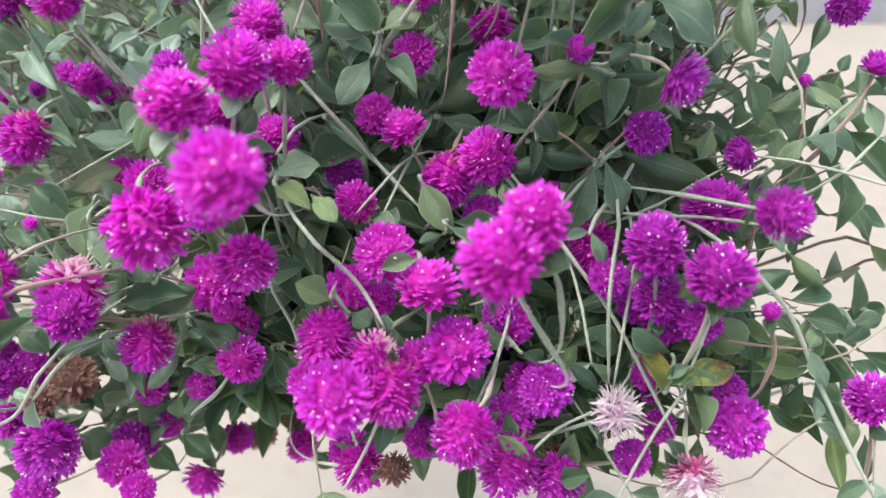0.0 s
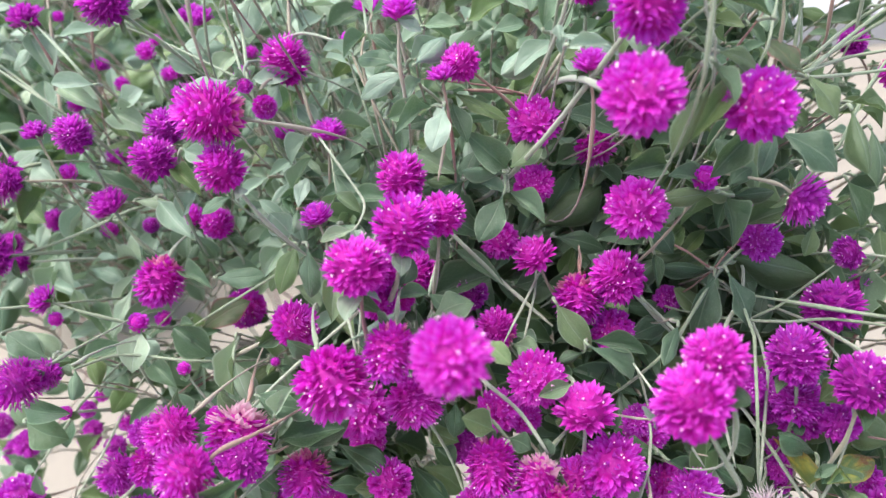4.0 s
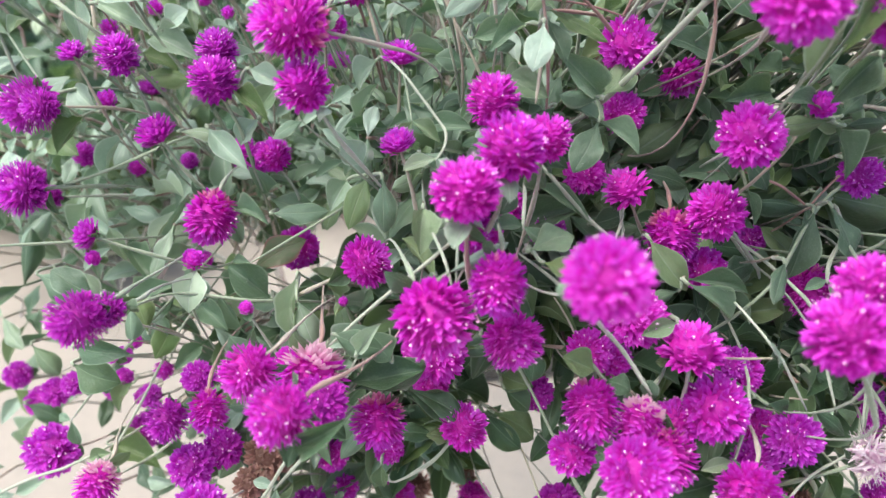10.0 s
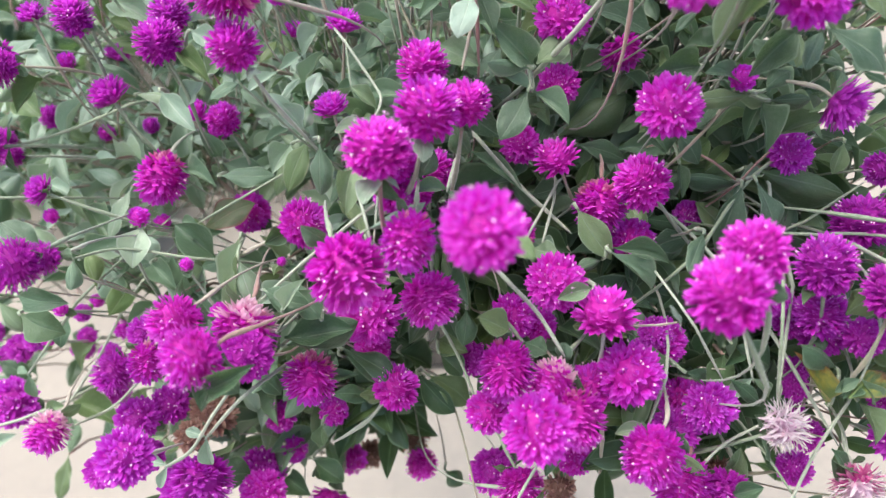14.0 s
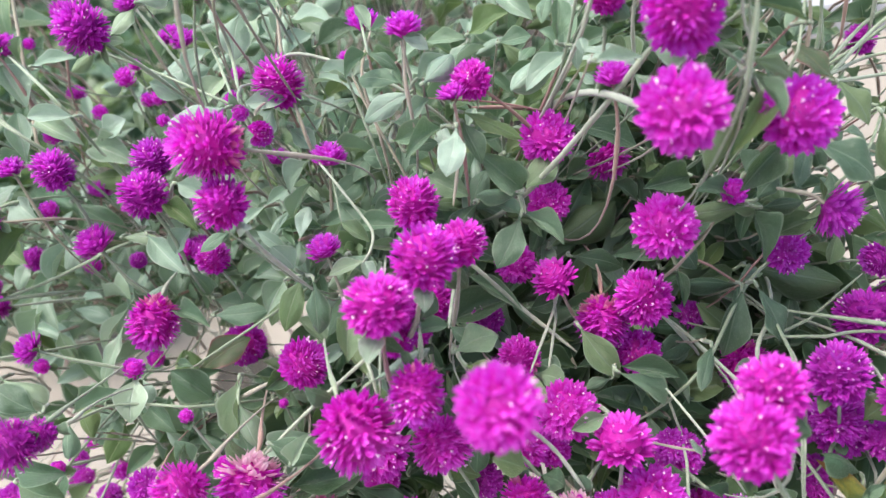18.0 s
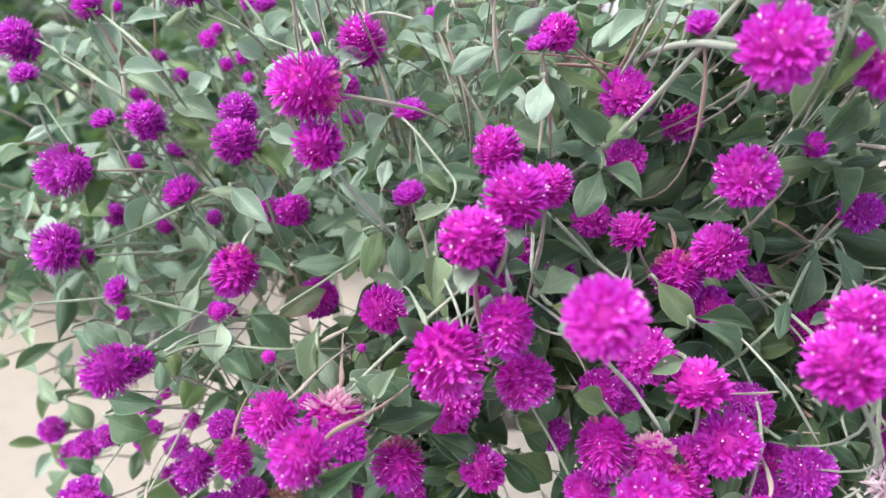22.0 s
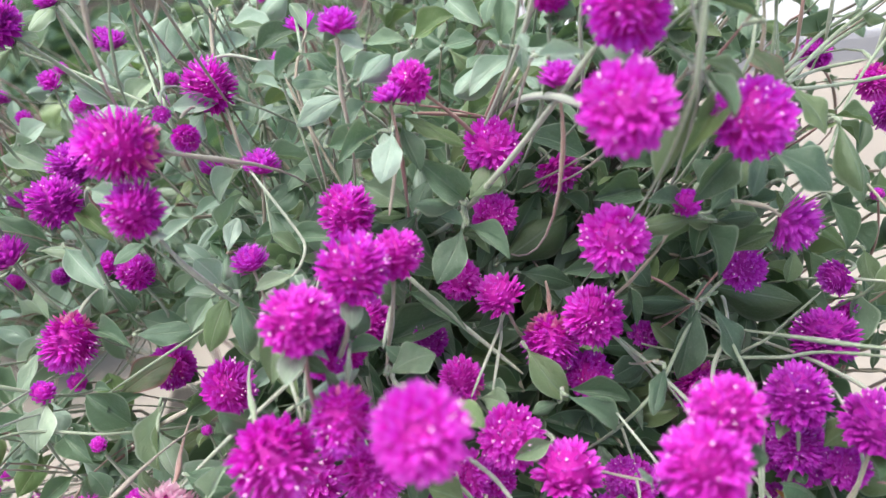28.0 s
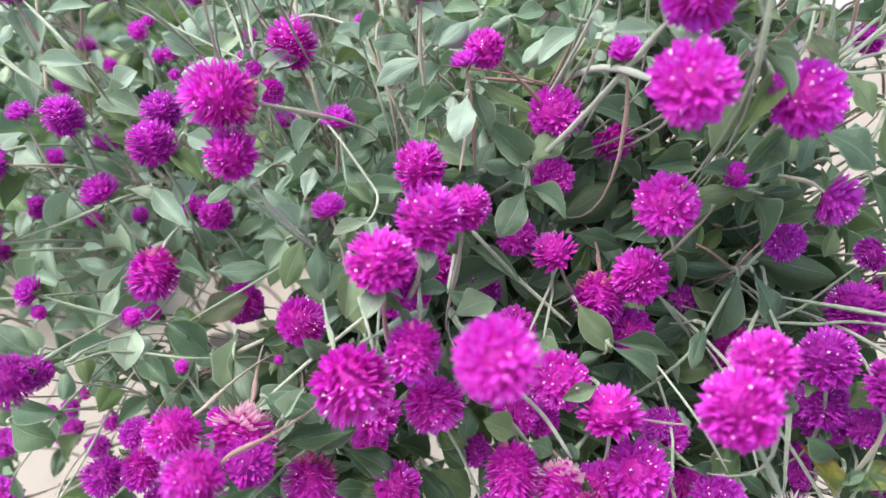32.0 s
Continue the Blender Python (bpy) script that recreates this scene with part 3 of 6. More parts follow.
# ---- the ground and what closes the place ----
def slab(name, lo, hi, material, cells, lift, seed):
    """A sheet of ground with a gentle unevenness and real thickness below."""
    nx, ny = cells
    verts, faces = [], []
    for j in range(ny + 1):
        for i in range(nx + 1):
            x, y = lo[0] + (hi[0] - lo[0]) * i / nx, lo[1] + (hi[1] - lo[1]) * j / ny
            verts.append((x, y, hi[2] + lift * noise.noise(Vector((x * 3 + seed, y * 3, seed)))))
    for j in range(ny):
        for i in range(nx):
            a = j * (nx + 1) + i
            faces.append((a, a + 1, a + nx + 2, a + nx + 1))
    me = to_mesh(name, verts, faces, material)
    return me


floor = tagged(new("floor", slab("floor", (-10, -6, 0), (10, 9, 0), CEMENT, (90, 75), 0.003, 3.0)), "cream cement floor, rough and slightly stained", "floor", kind="structure")
hole = tagged(new("planting_hole", slab("planting_hole", (-0.52, 1.05, 0), (0.30, 1.36, 0.012), SOIL, (32, 14), 0.01, 8.0)), "dark dry soil in which the flowers grow", "soil", kind="structure")
soil = tagged(new("soil_bed", slab("soil_bed", (-6.5, 1.82, 0), (0.7, 6.0, 0.03), SOIL, (100, 60), 0.04, 5.0)), "brown dry soil of the bed behind the flowers", "soil", kind="structure")
step = tagged(new("white_step", box("white_step", (0.74, 2.95, -0.05), (9.0, 4.4, 0.12), PAINT, 0.015)), "white painted low step behind the cream floor", "step", kind="structure")
for nm, lo, hi in (("wall_north", (-10, 6.2, 0), (10, 6.4, 2.4)), ("wall_west", (-7.2, -6, 0), (-7.0, 6.2, 1.6)), ("wall_east", (9.2, -6, 0), (9.4, 6.2, 1.6))):
    tagged(new(nm, box(nm, lo, hi, PLASTER, 0.01)), "plain cream plastered yard wall", "wall", kind="structure")

# ---- the flowers ----
flower(-.0610,.1830,.8965, 0.0127, 'round', -0.02,-0.72,0.70)
flower(-.0750,.2685,.8944, 0.0132, 'round', 0.24,0.03,0.97)
flower(-.0938,.2503,.8886, 0.0131, 'round', -0.03,0.06,1.00)
flower(-.0594,.2826,.8899, 0.0098, 'round', 0.22,0.03,0.97)
flower(-.0763,.3149,.8925, 0.0116, 'round', 0.09,0.03,0.99)
flower(-.0741,.3085,.8455, 0.0112, 'round', 0.09,0.06,0.99)
flower(-.0837,.2960,.8421, 0.0099, 'round', -0.20,0.05,0.98)
flower(-.0841,.2363,.8563, 0.0109, 'tall', -0.20,-0.87,-0.44)
flower(-.1074,.2343,.8447, 0.0160, 'round', 0.46,-0.81,-0.37)
flower(-.0771,.2443,.8215, 0.0128, 'round', 0.28,-0.86,-0.42)
flower(-.1072,.2914,.7766, 0.0156, 'round', -0.02,-0.74,0.68)
flower(-.1352,.3087,.8196, 0.0127, 'round', 0.81,-0.17,0.56)
flower(-.1170,.3156,.8758, 0.0080, 'young', -0.23,0.29,0.93)
flower(-.1136,.3726,.8931, 0.0089, 'young', 0.03,0.30,0.95)
flower(-.2153,.3583,.8187, 0.0139, 'dry', -0.21,-0.86,-0.46)
flower(-.1517,.3048,.9083, 0.0114, 'round', -0.43,-0.05,0.90)
flower(-.1543,.3139,.9297, 0.0145, 'dry', -0.84,-0.37,0.41)
flower(-.1967,.3502,.8954, 0.0115, 'round', -0.24,0.00,0.97, True)
flower(-.2023,.3917,.8945, 0.0108, 'round', -0.26,-0.01,0.97, True)
flower(-.2639,.4680,.8467, 0.0084, 'young', 0.17,0.31,0.93, True)
flower(.0089,.2439,.9509, 0.0144, 'round', -0.15,-0.80,0.58)
flower(.0165,.2691,.9735, 0.0133, 'tall', -0.13,-0.82,-0.55)
flower(.0576,.2622,.9358, 0.0138, 'round', -0.20,-0.78,0.59)
flower(.0224,.2862,.8831, 0.0136, 'round', -0.11,-0.76,0.64)
flower(.0190,.2959,.8417, 0.0130, 'round', -0.63,-0.03,0.78)
flower(-.0179,.3102,.8485, 0.0109, 'spiky', -0.42,0.02,0.91)
flower(-.0315,.3307,.8452, 0.0101, 'round', -0.05,-0.76,0.64)
flower(.0939,.2844,.8806, 0.0115, 'young', 0.76,-0.53,-0.39, True)
flower(.0540,.2946,.8902, 0.0056, 'bud', -0.14,-0.76,0.63)
flower(-.0122,.3459,.9004, 0.0129, 'round', -0.07,-0.78,0.63)
flower(-.0134,.3380,.8714, 0.0102, 'round', -0.06,-0.77,0.64)
flower(.0234,.3685,.8733, 0.0115, 'spiky', 0.28,-0.84,-0.47)
flower(.0040,.3010,.9437, 0.0072, 'young', 0.03,0.30,0.95)
flower(.0167,.1884,.8646, 0.0134, 'round', -0.46,0.08,0.89)
flower(.0286,.2014,.8710, 0.0113, 'round', -0.35,0.10,0.93)
flower(-.0057,.2430,.8127, 0.0134, 'spiky', -0.01,0.11,0.99)
flower(-.0239,.2590,.8169, 0.0130, 'round', -0.07,-0.73,0.68)
flower(.0024,.2997,.8277, 0.0129, 'dry', -0.16,-0.87,-0.47)
flower(.0188,.2970,.8095, 0.0107, 'round', -0.08,-0.75,0.66)
flower(.1175,.2852,.8235, 0.0141, 'round', -0.14,0.12,0.98, True)
flower(.1334,.3090,.8356, 0.0084, 'young', -0.95,-0.28,-0.09, True)
flower(.1432,.3081,.8164, 0.0061, 'bud', -0.15,0.12,0.98)
flower(.0910,.3122,.8449, 0.0105, 'round', -0.13,-0.74,0.65, True)
flower(.0819,.2459,.8302, 0.0124, 'round', -0.12,0.13,0.98, True)
flower(.0885,.2487,.8026, 0.0114, 'round', -0.11,0.14,0.98, True)
flower(.1023,.2275,.8296, 0.0135, 'round', 0.14,0.11,0.98, True)
flower(.1239,.2366,.8500, 0.0106, 'round', 0.82,-0.56,0.14, True)
flower(-.0460,.3359,.9355, 0.0090, 'round', -0.68,-0.14,0.72)
flower(-.0551,.3287,.9341, 0.0064, 'cup', -0.10,0.30,0.95)
flower(-.0713,.3457,.9586, 0.0079, 'young', 0.00,0.30,0.95)
flower(-.0976,.3786,.9383, 0.0052, 'cup', -0.25,0.28,0.93)
flower(-.1347,.4044,.9216, 0.0131, 'round', -0.17,-0.01,0.99)
flower(.0547,.3281,.8022, 0.0077, 'round', -0.07,-0.75,0.66, True)
flower(-.2716,.3430,.8238, 0.0083, 'young', -0.86,0.04,0.51, True)
flower(-.2878,.3734,.7895, 0.0043, 'bud', 0.10,-0.72,0.68)
flower(-.2191,.3278,.8152, 0.0054, 'bud', 0.24,0.09,0.97)
flower(-.1776,.3740,.7862, 0.0122, 'round', -0.04,-0.75,0.66)
flower(-.2455,.2586,.8377, 0.0117, 'round', -0.73,-0.68,-0.07, True)
flower(-.2373,.2659,.8351, 0.0076, 'round', -0.80,-0.59,0.09, True)
flower(-.2781,.4068,.8923, 0.0074, 'young', -0.34,0.29,0.90, True)
flower(-.2491,.3883,.8961, 0.0107, 'round', -0.21,0.01,0.98, True)
flower(-.2377,.3767,.8598, 0.0106, 'young', -0.50,0.24,0.83, True)
flower(-.1937,.4771,.9288, 0.0078, 'young', -0.39,0.26,0.88, True)
flower(-.2931,.3858,.8731, 0.0094, 'round', -0.84,-0.45,0.30, True)
flower(-.1464,.3539,.9261, 0.0038, 'bud', 0.03,-0.84,-0.54)
flower(-.1426,.3691,.9095, 0.0064, 'round', 0.17,-0.83,-0.53)
flower(-.2881,.4580,.9420, 0.0090, 'young', -0.35,0.28,0.89, True)
flower(-.2141,.3883,.9623, 0.0126, 'round', -0.66,-0.16,0.73, True)
flower(-.2575,.4911,.8873, 0.0051, 'bud', -0.24,-0.01,0.97)
flower(-.2059,.4437,.9079, 0.0046, 'bud', -0.28,-0.02,0.96)
flower(-.2690,.4089,.8653, 0.0055, 'bud', -0.20,0.02,0.98)
flower(-.1991,.3889,.8424, 0.0064, 'bud', -0.25,0.01,0.97)
flower(-.1808,.3721,.8449, 0.0092, 'round', -0.26,0.01,0.96)
flower(-.1821,.2458,.8153, 0.0117, 'round', -0.67,-0.73,-0.15)
flower(-.1610,.2624,.7927, 0.0158, 'faded', -0.19,-0.88,-0.43)
flower(-.1640,.2088,.8287, 0.0121, 'round', -0.78,-0.63,0.01)
flower(-.1353,.2647,.7608, 0.0133, 'dry', -0.15,-0.89,-0.43)
flower(-.0959,.2716,.7463, 0.0124, 'round', 0.59,0.01,0.80)
flower(-.2713,.3753,.7022, 0.0062, 'bud', -0.38,-0.85,-0.37)
flower(-.2440,.2983,.7379, 0.0112, 'round', -0.54,-0.80,-0.27, True)
flower(.0055,.2344,.7855, 0.0144, 'round', -0.09,-0.69,0.71)
flower(-.0288,.2267,.7893, 0.0109, 'faded', -0.59,-0.76,-0.27)
flower(-.0473,.2316,.7929, 0.0120, 'tall', -0.10,-0.89,-0.44)
flower(-.1096,.3095,.7386, 0.0099, 'round', -0.04,-0.74,0.67)
flower(-.0380,.2892,.8230, 0.0095, 'dry', -0.39,0.04,0.92)
flower(.0433,.2339,.7635, 0.0120, 'round', -0.01,-0.73,0.68, True)
flower(-.0390,.1950,.7987, 0.0139, 'round', 0.09,-0.71,0.70)
flower(-.0208,.2155,.7807, 0.0130, 'dry', 0.04,-0.91,-0.41)
flower(-.0103,.2361,.7777, 0.0110, 'round', -0.27,0.12,0.96)
flower(.0077,.2006,.7732, 0.0127, 'round', -0.49,-0.82,-0.28)
flower(.0271,.2098,.7421, 0.0131, 'round', -0.38,-0.86,-0.34)
flower(.0479,.2115,.7328, 0.0124, 'round', -0.41,-0.85,-0.33, True)
flower(-.0093,.2541,.7107, 0.0101, 'round', 0.04,-0.73,0.68)
flower(-.0376,.2345,.7118, 0.0125, 'round', 0.23,-0.90,-0.38)
flower(-.0212,.2270,.7211, 0.0081, 'tan', 0.88,-0.30,0.36)
flower(.0297,.2339,.7481, 0.0113, 'round', 0.00,-0.73,0.69, True)
flower(.0721,.2214,.7632, 0.0125, 'white', 0.76,-0.16,0.63)
flower(.1025,.2055,.7386, 0.0130, 'pale', 0.01,-0.91,-0.40)
flower(.1202,.2172,.7595, 0.0129, 'round', -0.12,-0.69,0.71, True)
flower(.1224,.2367,.7607, 0.0077, 'round', -0.11,-0.71,0.69, True)
flower(.1755,.2237,.7690, 0.0113, 'round', -0.15,0.20,0.97, True)
flower(.2033,.3882,.8768, 0.0108, 'round', -0.19,-0.83,-0.53, True)
flower(.1815,.3072,.8783, 0.0077, 'young', 0.41,0.32,0.85, True)
flower(.0524,.2311,.7230, 0.0081, 'tan', 0.86,-0.33,0.39)
flower(.0297,.2679,.7721, 0.0118, 'round', 0.01,-0.77,0.64)
flower(.0835,.2757,.7861, 0.0092, 'round', -0.04,-0.77,0.64, True)
flower(.0956,.2537,.7858, 0.0111, 'round', -0.07,-0.75,0.66, True)
flower(.1036,.2377,.7972, 0.0089, 'round', -0.10,-0.74,0.67, True)
flower(.1224,.2230,.8158, 0.0038, 'bud', -0.18,0.16,0.97)
flower(.1685,.3399,.8580, 0.0034, 'bud', -0.22,0.11,0.97)
flower(.0696,.2937,.7947, 0.0123, 'dry', -0.09,-0.89,-0.45)
flower(.0963,.2658,.7516, 0.0068, 'round', -0.05,-0.74,0.67, True)
flower(.0998,.2465,.7270, 0.0084, 'round', -0.06,-0.71,0.70, True)
flower(-.2165,.2827,.6644, 0.0167, 'round', 0.18,-0.69,0.70, True)
flower(-.2387,.2928,.6802, 0.0099, 'round', 0.19,-0.70,0.69, True)
flower(-.1743,.2769,.6643, 0.0129, 'round', 0.14,-0.70,0.69)
flower(-.1453,.3039,.6161, 0.0134, 'spiky', -0.37,-0.88,-0.31)
flower(-.1102,.3253,.7213, 0.0097, 'round', 0.06,-0.79,0.61)
flower(-.1352,.3455,.6066, 0.0108, 'round', 0.91,-0.28,0.32)
flower(-.1245,.3605,.5924, 0.0116, 'tan', 0.90,-0.29,0.32)
flower(-.0881,.3261,.6208, 0.0110, 'round', 0.09,-0.91,-0.40)
flower(-.0925,.3451,.6232, 0.0106, 'tan', 0.09,-0.91,-0.41)
flower(-.1985,.3001,.7043, 0.0140, 'tan', 0.15,-0.73,0.67)
flower(-.2197,.2653,.6546, 0.0112, 'round', 0.19,-0.67,0.72, True)
flower(-.1568,.2554,.6706, 0.0090, 'round', 0.15,-0.69,0.71)
flower(-.1355,.3106,.6895, 0.0085, 'round', 0.09,-0.76,0.64)
flower(-.1656,.3230,.6448, 0.0086, 'round', 0.10,-0.74,0.67)
flower(-.3041,.3973,.8693, 0.0146, 'round', -0.76,-0.64,-0.06, True)
flower(-.3133,.3770,.8328, 0.0153, 'round', -0.85,-0.43,0.29, True)
flower(-.3099,.3968,.8157, 0.0072, 'round', -0.85,-0.42,0.30, True)
flower(-.3356,.3416,.6769, 0.0162, 'round', 0.10,-0.67,0.73, True)
flower(-.2880,.2935,.7006, 0.0123, 'faded', -0.36,-0.87,-0.33)
flower(-.4027,.4421,.6487, 0.0101, 'round', 0.12,-0.68,0.73, True)
flower(-.3793,.4186,.6436, 0.0111, 'round', 0.10,-0.68,0.73, True)
flower(-.3012,.3918,.6358, 0.0144, 'round', -0.04,-0.91,-0.41, True)
flower(-.2121,.2732,.7677, 0.0094, 'dry', 0.09,-0.91,-0.41)
flower(-.2246,.3052,.7594, 0.0086, 'round', 0.01,-0.72,0.69, True)
flower(-.2050,.2156,.7695, 0.0125, 'round', 0.06,-0.66,0.75, True)
flower(-.2578,.2789,.6859, 0.0100, 'round', 0.05,-0.66,0.75, True)
flower(-.2360,.2910,.7118, 0.0121, 'round', 0.02,-0.69,0.72, True)
flower(-.2994,.3995,.6586, 0.0075, 'bud', 0.02,-0.70,0.71)
flower(-.3294,.4239,.6457, 0.0087, 'round', 0.04,-0.69,0.72, True)
flower(-.3249,.3713,.7008, 0.0075, 'round', 0.07,-0.70,0.71, True)
flower(-.2678,.3157,.7685, 0.0039, 'bud', 0.06,-0.72,0.69)
flower(-.1979,.2599,.6961, 0.0167, 'round', 0.07,-0.92,-0.39, True)
flower(-.1860,.3126,.6358, 0.0164, 'round', -0.05,-0.69,0.72, True)
flower(-.2233,.3052,.7071, 0.0112, 'round', -0.00,-0.70,0.71, True)
flower(-.2027,.2747,.7150, 0.0093, 'tan', -0.00,-0.69,0.72)
flower(-.2359,.3943,.7688, 0.0052, 'bud', -0.05,-0.75,0.66)
flower(-.1693,.3217,.6765, 0.0103, 'round', -0.07,-0.72,0.69)
flower(-.1990,.4228,.8176, 0.0093, 'round', -0.10,-0.76,0.65, True)
flower(-.2925,.4831,.7858, 0.0058, 'bud', -0.01,-0.75,0.66)
flower(-.3041,.5256,.9964, 0.0195, 'round', -0.37,-0.10,0.93, True)
flower(-.3399,.4706,.9228, 0.0135, 'round', -0.46,-0.10,0.88, True)
flower(-.2351,.5235,.9601, 0.0104, 'young', -0.15,0.25,0.96, True)
flower(-.1478,.3188,1.0074, 0.0116, 'young', 0.19,0.24,0.95)
flower(-.1371,.3562,1.0140, 0.0087, 'young', 0.18,0.24,0.95)
flower(-.2529,.4760,.9518, 0.0076, 'young', 0.22,0.25,0.94, True)
flower(-.3001,.4933,.9318, 0.0098, 'young', -0.29,0.25,0.92, True)
flower(-.2055,.4992,.9262, 0.0079, 'young', -0.33,0.23,0.91, True)
flower(-.3699,.6366,.9404, 0.0083, 'young', 0.25,0.26,0.93, True)
flower(-.2704,.4990,.8980, 0.0062, 'young', 0.22,0.25,0.94, True)
flower(-.2308,.4740,.9121, 0.0062, 'bud', -0.22,-0.04,0.97)
flower(-.2268,.4853,.9149, 0.0039, 'bud', -0.23,-0.05,0.97)
flower(-.3101,.5360,.9635, 0.0049, 'bud', 0.33,-0.02,0.94)
flower(-.3286,.4427,.9106, 0.0084, 'young', -0.09,0.28,0.96, True)
flower(-.3586,.5652,.8922, 0.0045, 'bud', -0.15,-0.02,0.99)
flower(-.2878,.5003,.9304, 0.0039, 'bud', -0.18,-0.04,0.98)
flower(-.1999,.4193,.9035, 0.0035, 'bud', -0.24,-0.03,0.97)
flower(-.0817,.4569,.9636, 0.0127, 'round', -0.13,-0.80,-0.58)
flower(-.0528,.5076,.9449, 0.0125, 'dry', 0.84,-0.55,0.03)
flower(-.0896,.4331,.9399, 0.0090, 'cup', -0.04,0.25,0.97)
flower(-.0984,.5535,.9121, 0.0056, 'bud', -0.36,-0.07,0.93)
flower(-.1249,.5961,.9207, 0.0032, 'bud', -0.34,-0.07,0.94)
flower(-.1048,.6429,.9473, 0.0071, 'young', -0.39,0.22,0.90)
flower(.0217,.4676,.9710, 0.0104, 'round', -0.00,-0.04,1.00)
flower(.0247,.4067,.9864, 0.0101, 'round', -0.03,-0.03,1.00)
flower(.0044,.3155,.9687, 0.0080, 'round', -0.03,-0.01,1.00)
flower(.0206,.3282,.9750, 0.0035, 'bud', -0.05,-0.01,1.00)
flower(.0327,.2551,.9957, 0.0094, 'young', 0.02,0.28,0.96)
flower(.0172,.2741,1.0049, 0.0142, 'round', -0.26,-0.79,0.56)
flower(.0837,.3171,.9691, 0.0067, 'young', 0.02,0.28,0.96, True)
flower(.1151,.3636,.9704, 0.0080, 'young', 0.53,0.18,0.83, True)
flower(.1045,.3429,.9577, 0.0070, 'young', -0.03,0.28,0.96, True)
flower(.1617,.3493,.9094, 0.0087, 'dry', -0.37,-0.75,-0.54)
flower(.1826,.4301,.8982, 0.0087, 'round', -0.53,0.03,0.85, True)
flower(.1421,.3859,.9609, 0.0083, 'young', 0.05,0.28,0.96, True)
flower(.1602,.3916,.9607, 0.0085, 'young', 0.04,0.29,0.96, True)
flower(.1754,.3673,.9606, 0.0105, 'young', 0.21,0.27,0.94, True)
flower(-.1081,.6234,.9447, 0.0069, 'young', -0.17,0.27,0.95)
flower(-.1511,.5449,.9732, 0.0069, 'young', -0.32,0.26,0.91)
flower(-.2709,.5466,.9324, 0.0089, 'young', -0.27,0.28,0.92, True)
flower(-.2080,.4447,.9589, 0.0071, 'young', -0.28,0.28,0.92, True)
flower(-.2310,.5048,.8872, 0.0052, 'bud', -0.16,0.00,0.99)
flower(-.1929,.3030,.8027, 0.0036, 'bud', -0.22,0.07,0.97)
flower(-.1483,.3056,.8001, 0.0025, 'bud', -0.27,0.05,0.96)
flower(-.2880,.3685,.7228, 0.0056, 'round', 0.08,-0.70,0.71, True)
flower(-.3072,.3966,.6798, 0.0065, 'round', 0.08,-0.69,0.72, True)
flower(-.2891,.3906,.7143, 0.0044, 'bud', 0.07,-0.70,0.71)
flower(-.3459,.3852,.6825, 0.0094, 'round', 0.13,-0.67,0.73, True)
flower(-.3021,.3483,.7206, 0.0044, 'bud', 0.12,-0.69,0.72)
flower(-.2853,.3773,.6812, 0.0075, 'round', 0.07,-0.69,0.72, True)
flower(-.1724,.2752,.7938, 0.0059, 'round', 0.06,-0.71,0.70)
flower(-.1597,.4081,.9144, 0.0046, 'bud', -0.26,-0.03,0.97)
flower(-.1524,.3530,.9793, 0.0035, 'bud', 0.25,-0.03,0.97)
flower(-.1679,.4771,.9055, 0.0043, 'bud', -0.27,-0.04,0.96)
flower(-.3070,.4469,.8159, 0.0074, 'round', -0.14,0.03,0.99, True)
flower(-.3387,.4446,.8027, 0.0074, 'round', -0.11,0.05,0.99, True)
flower(-.2758,.4596,.8871, 0.0053, 'bud', -0.16,-0.00,0.99)
flower(-.2420,.4332,.8139, 0.0054, 'round', -0.18,0.02,0.98, True)
flower(.0944,.3286,.8557, 0.0033, 'bud', -0.53,0.03,0.85)
flower(.0957,.2553,.7383, 0.0041, 'round', -0.14,-0.68,0.72, True)
flower(.0693,.2579,.8046, 0.0088, 'round', -0.14,-0.71,0.69, True)
flower(.0830,.2601,.7874, 0.0078, 'round', -0.14,-0.70,0.70, True)
flower(.0251,.2659,.7792, 0.0080, 'round', -0.09,-0.72,0.69, True)
flower(.0913,.2537,.7524, 0.0067, 'round', -0.14,-0.68,0.72, True)
flower(-.0281,.2671,.7858, 0.0079, 'dry', -0.06,-0.73,0.69)
flower(.0390,.2560,.7450, 0.0112, 'round', -0.10,-0.60,0.79)
flower(-.0545,.2290,.7720, 0.0100, 'round', -0.55,-0.60,0.58)
flower(-.0480,.2720,.6790, 0.0130, 'round', -0.20,-0.60,0.75, True)
flower(.0810,.2200,.7370, 0.0085, 'round', 0.30,-0.50,0.80, True)
flower(-.0575,.2960,.7400, 0.0095, 'round', 0.10,-0.70,0.70, True)
flower(-.1480,.4330,.8690, 0.0072, 'young', 0.10,0.25,0.96)
flower(-.0410,.2640,.7950, 0.0105, 'round', 0.20,-0.75,0.62)
flower(-.0900,.2740,.8550, 0.0090, 'round', -0.30,-0.40,0.86)
flower(-.0480,.3300,.8150, 0.0095, 'round', 0.05,-0.50,0.86, True)
flower(-.1570,.2480,.7930, 0.0120, 'round', -0.10,-0.70,0.70, True)
flower(-.2230,.4960,.7810, 0.0105, 'round', 0.05,-0.20,0.97, True)
flower(-.0890,.2740,.8700, 0.0092, 'round', -0.20,-0.30,0.93)

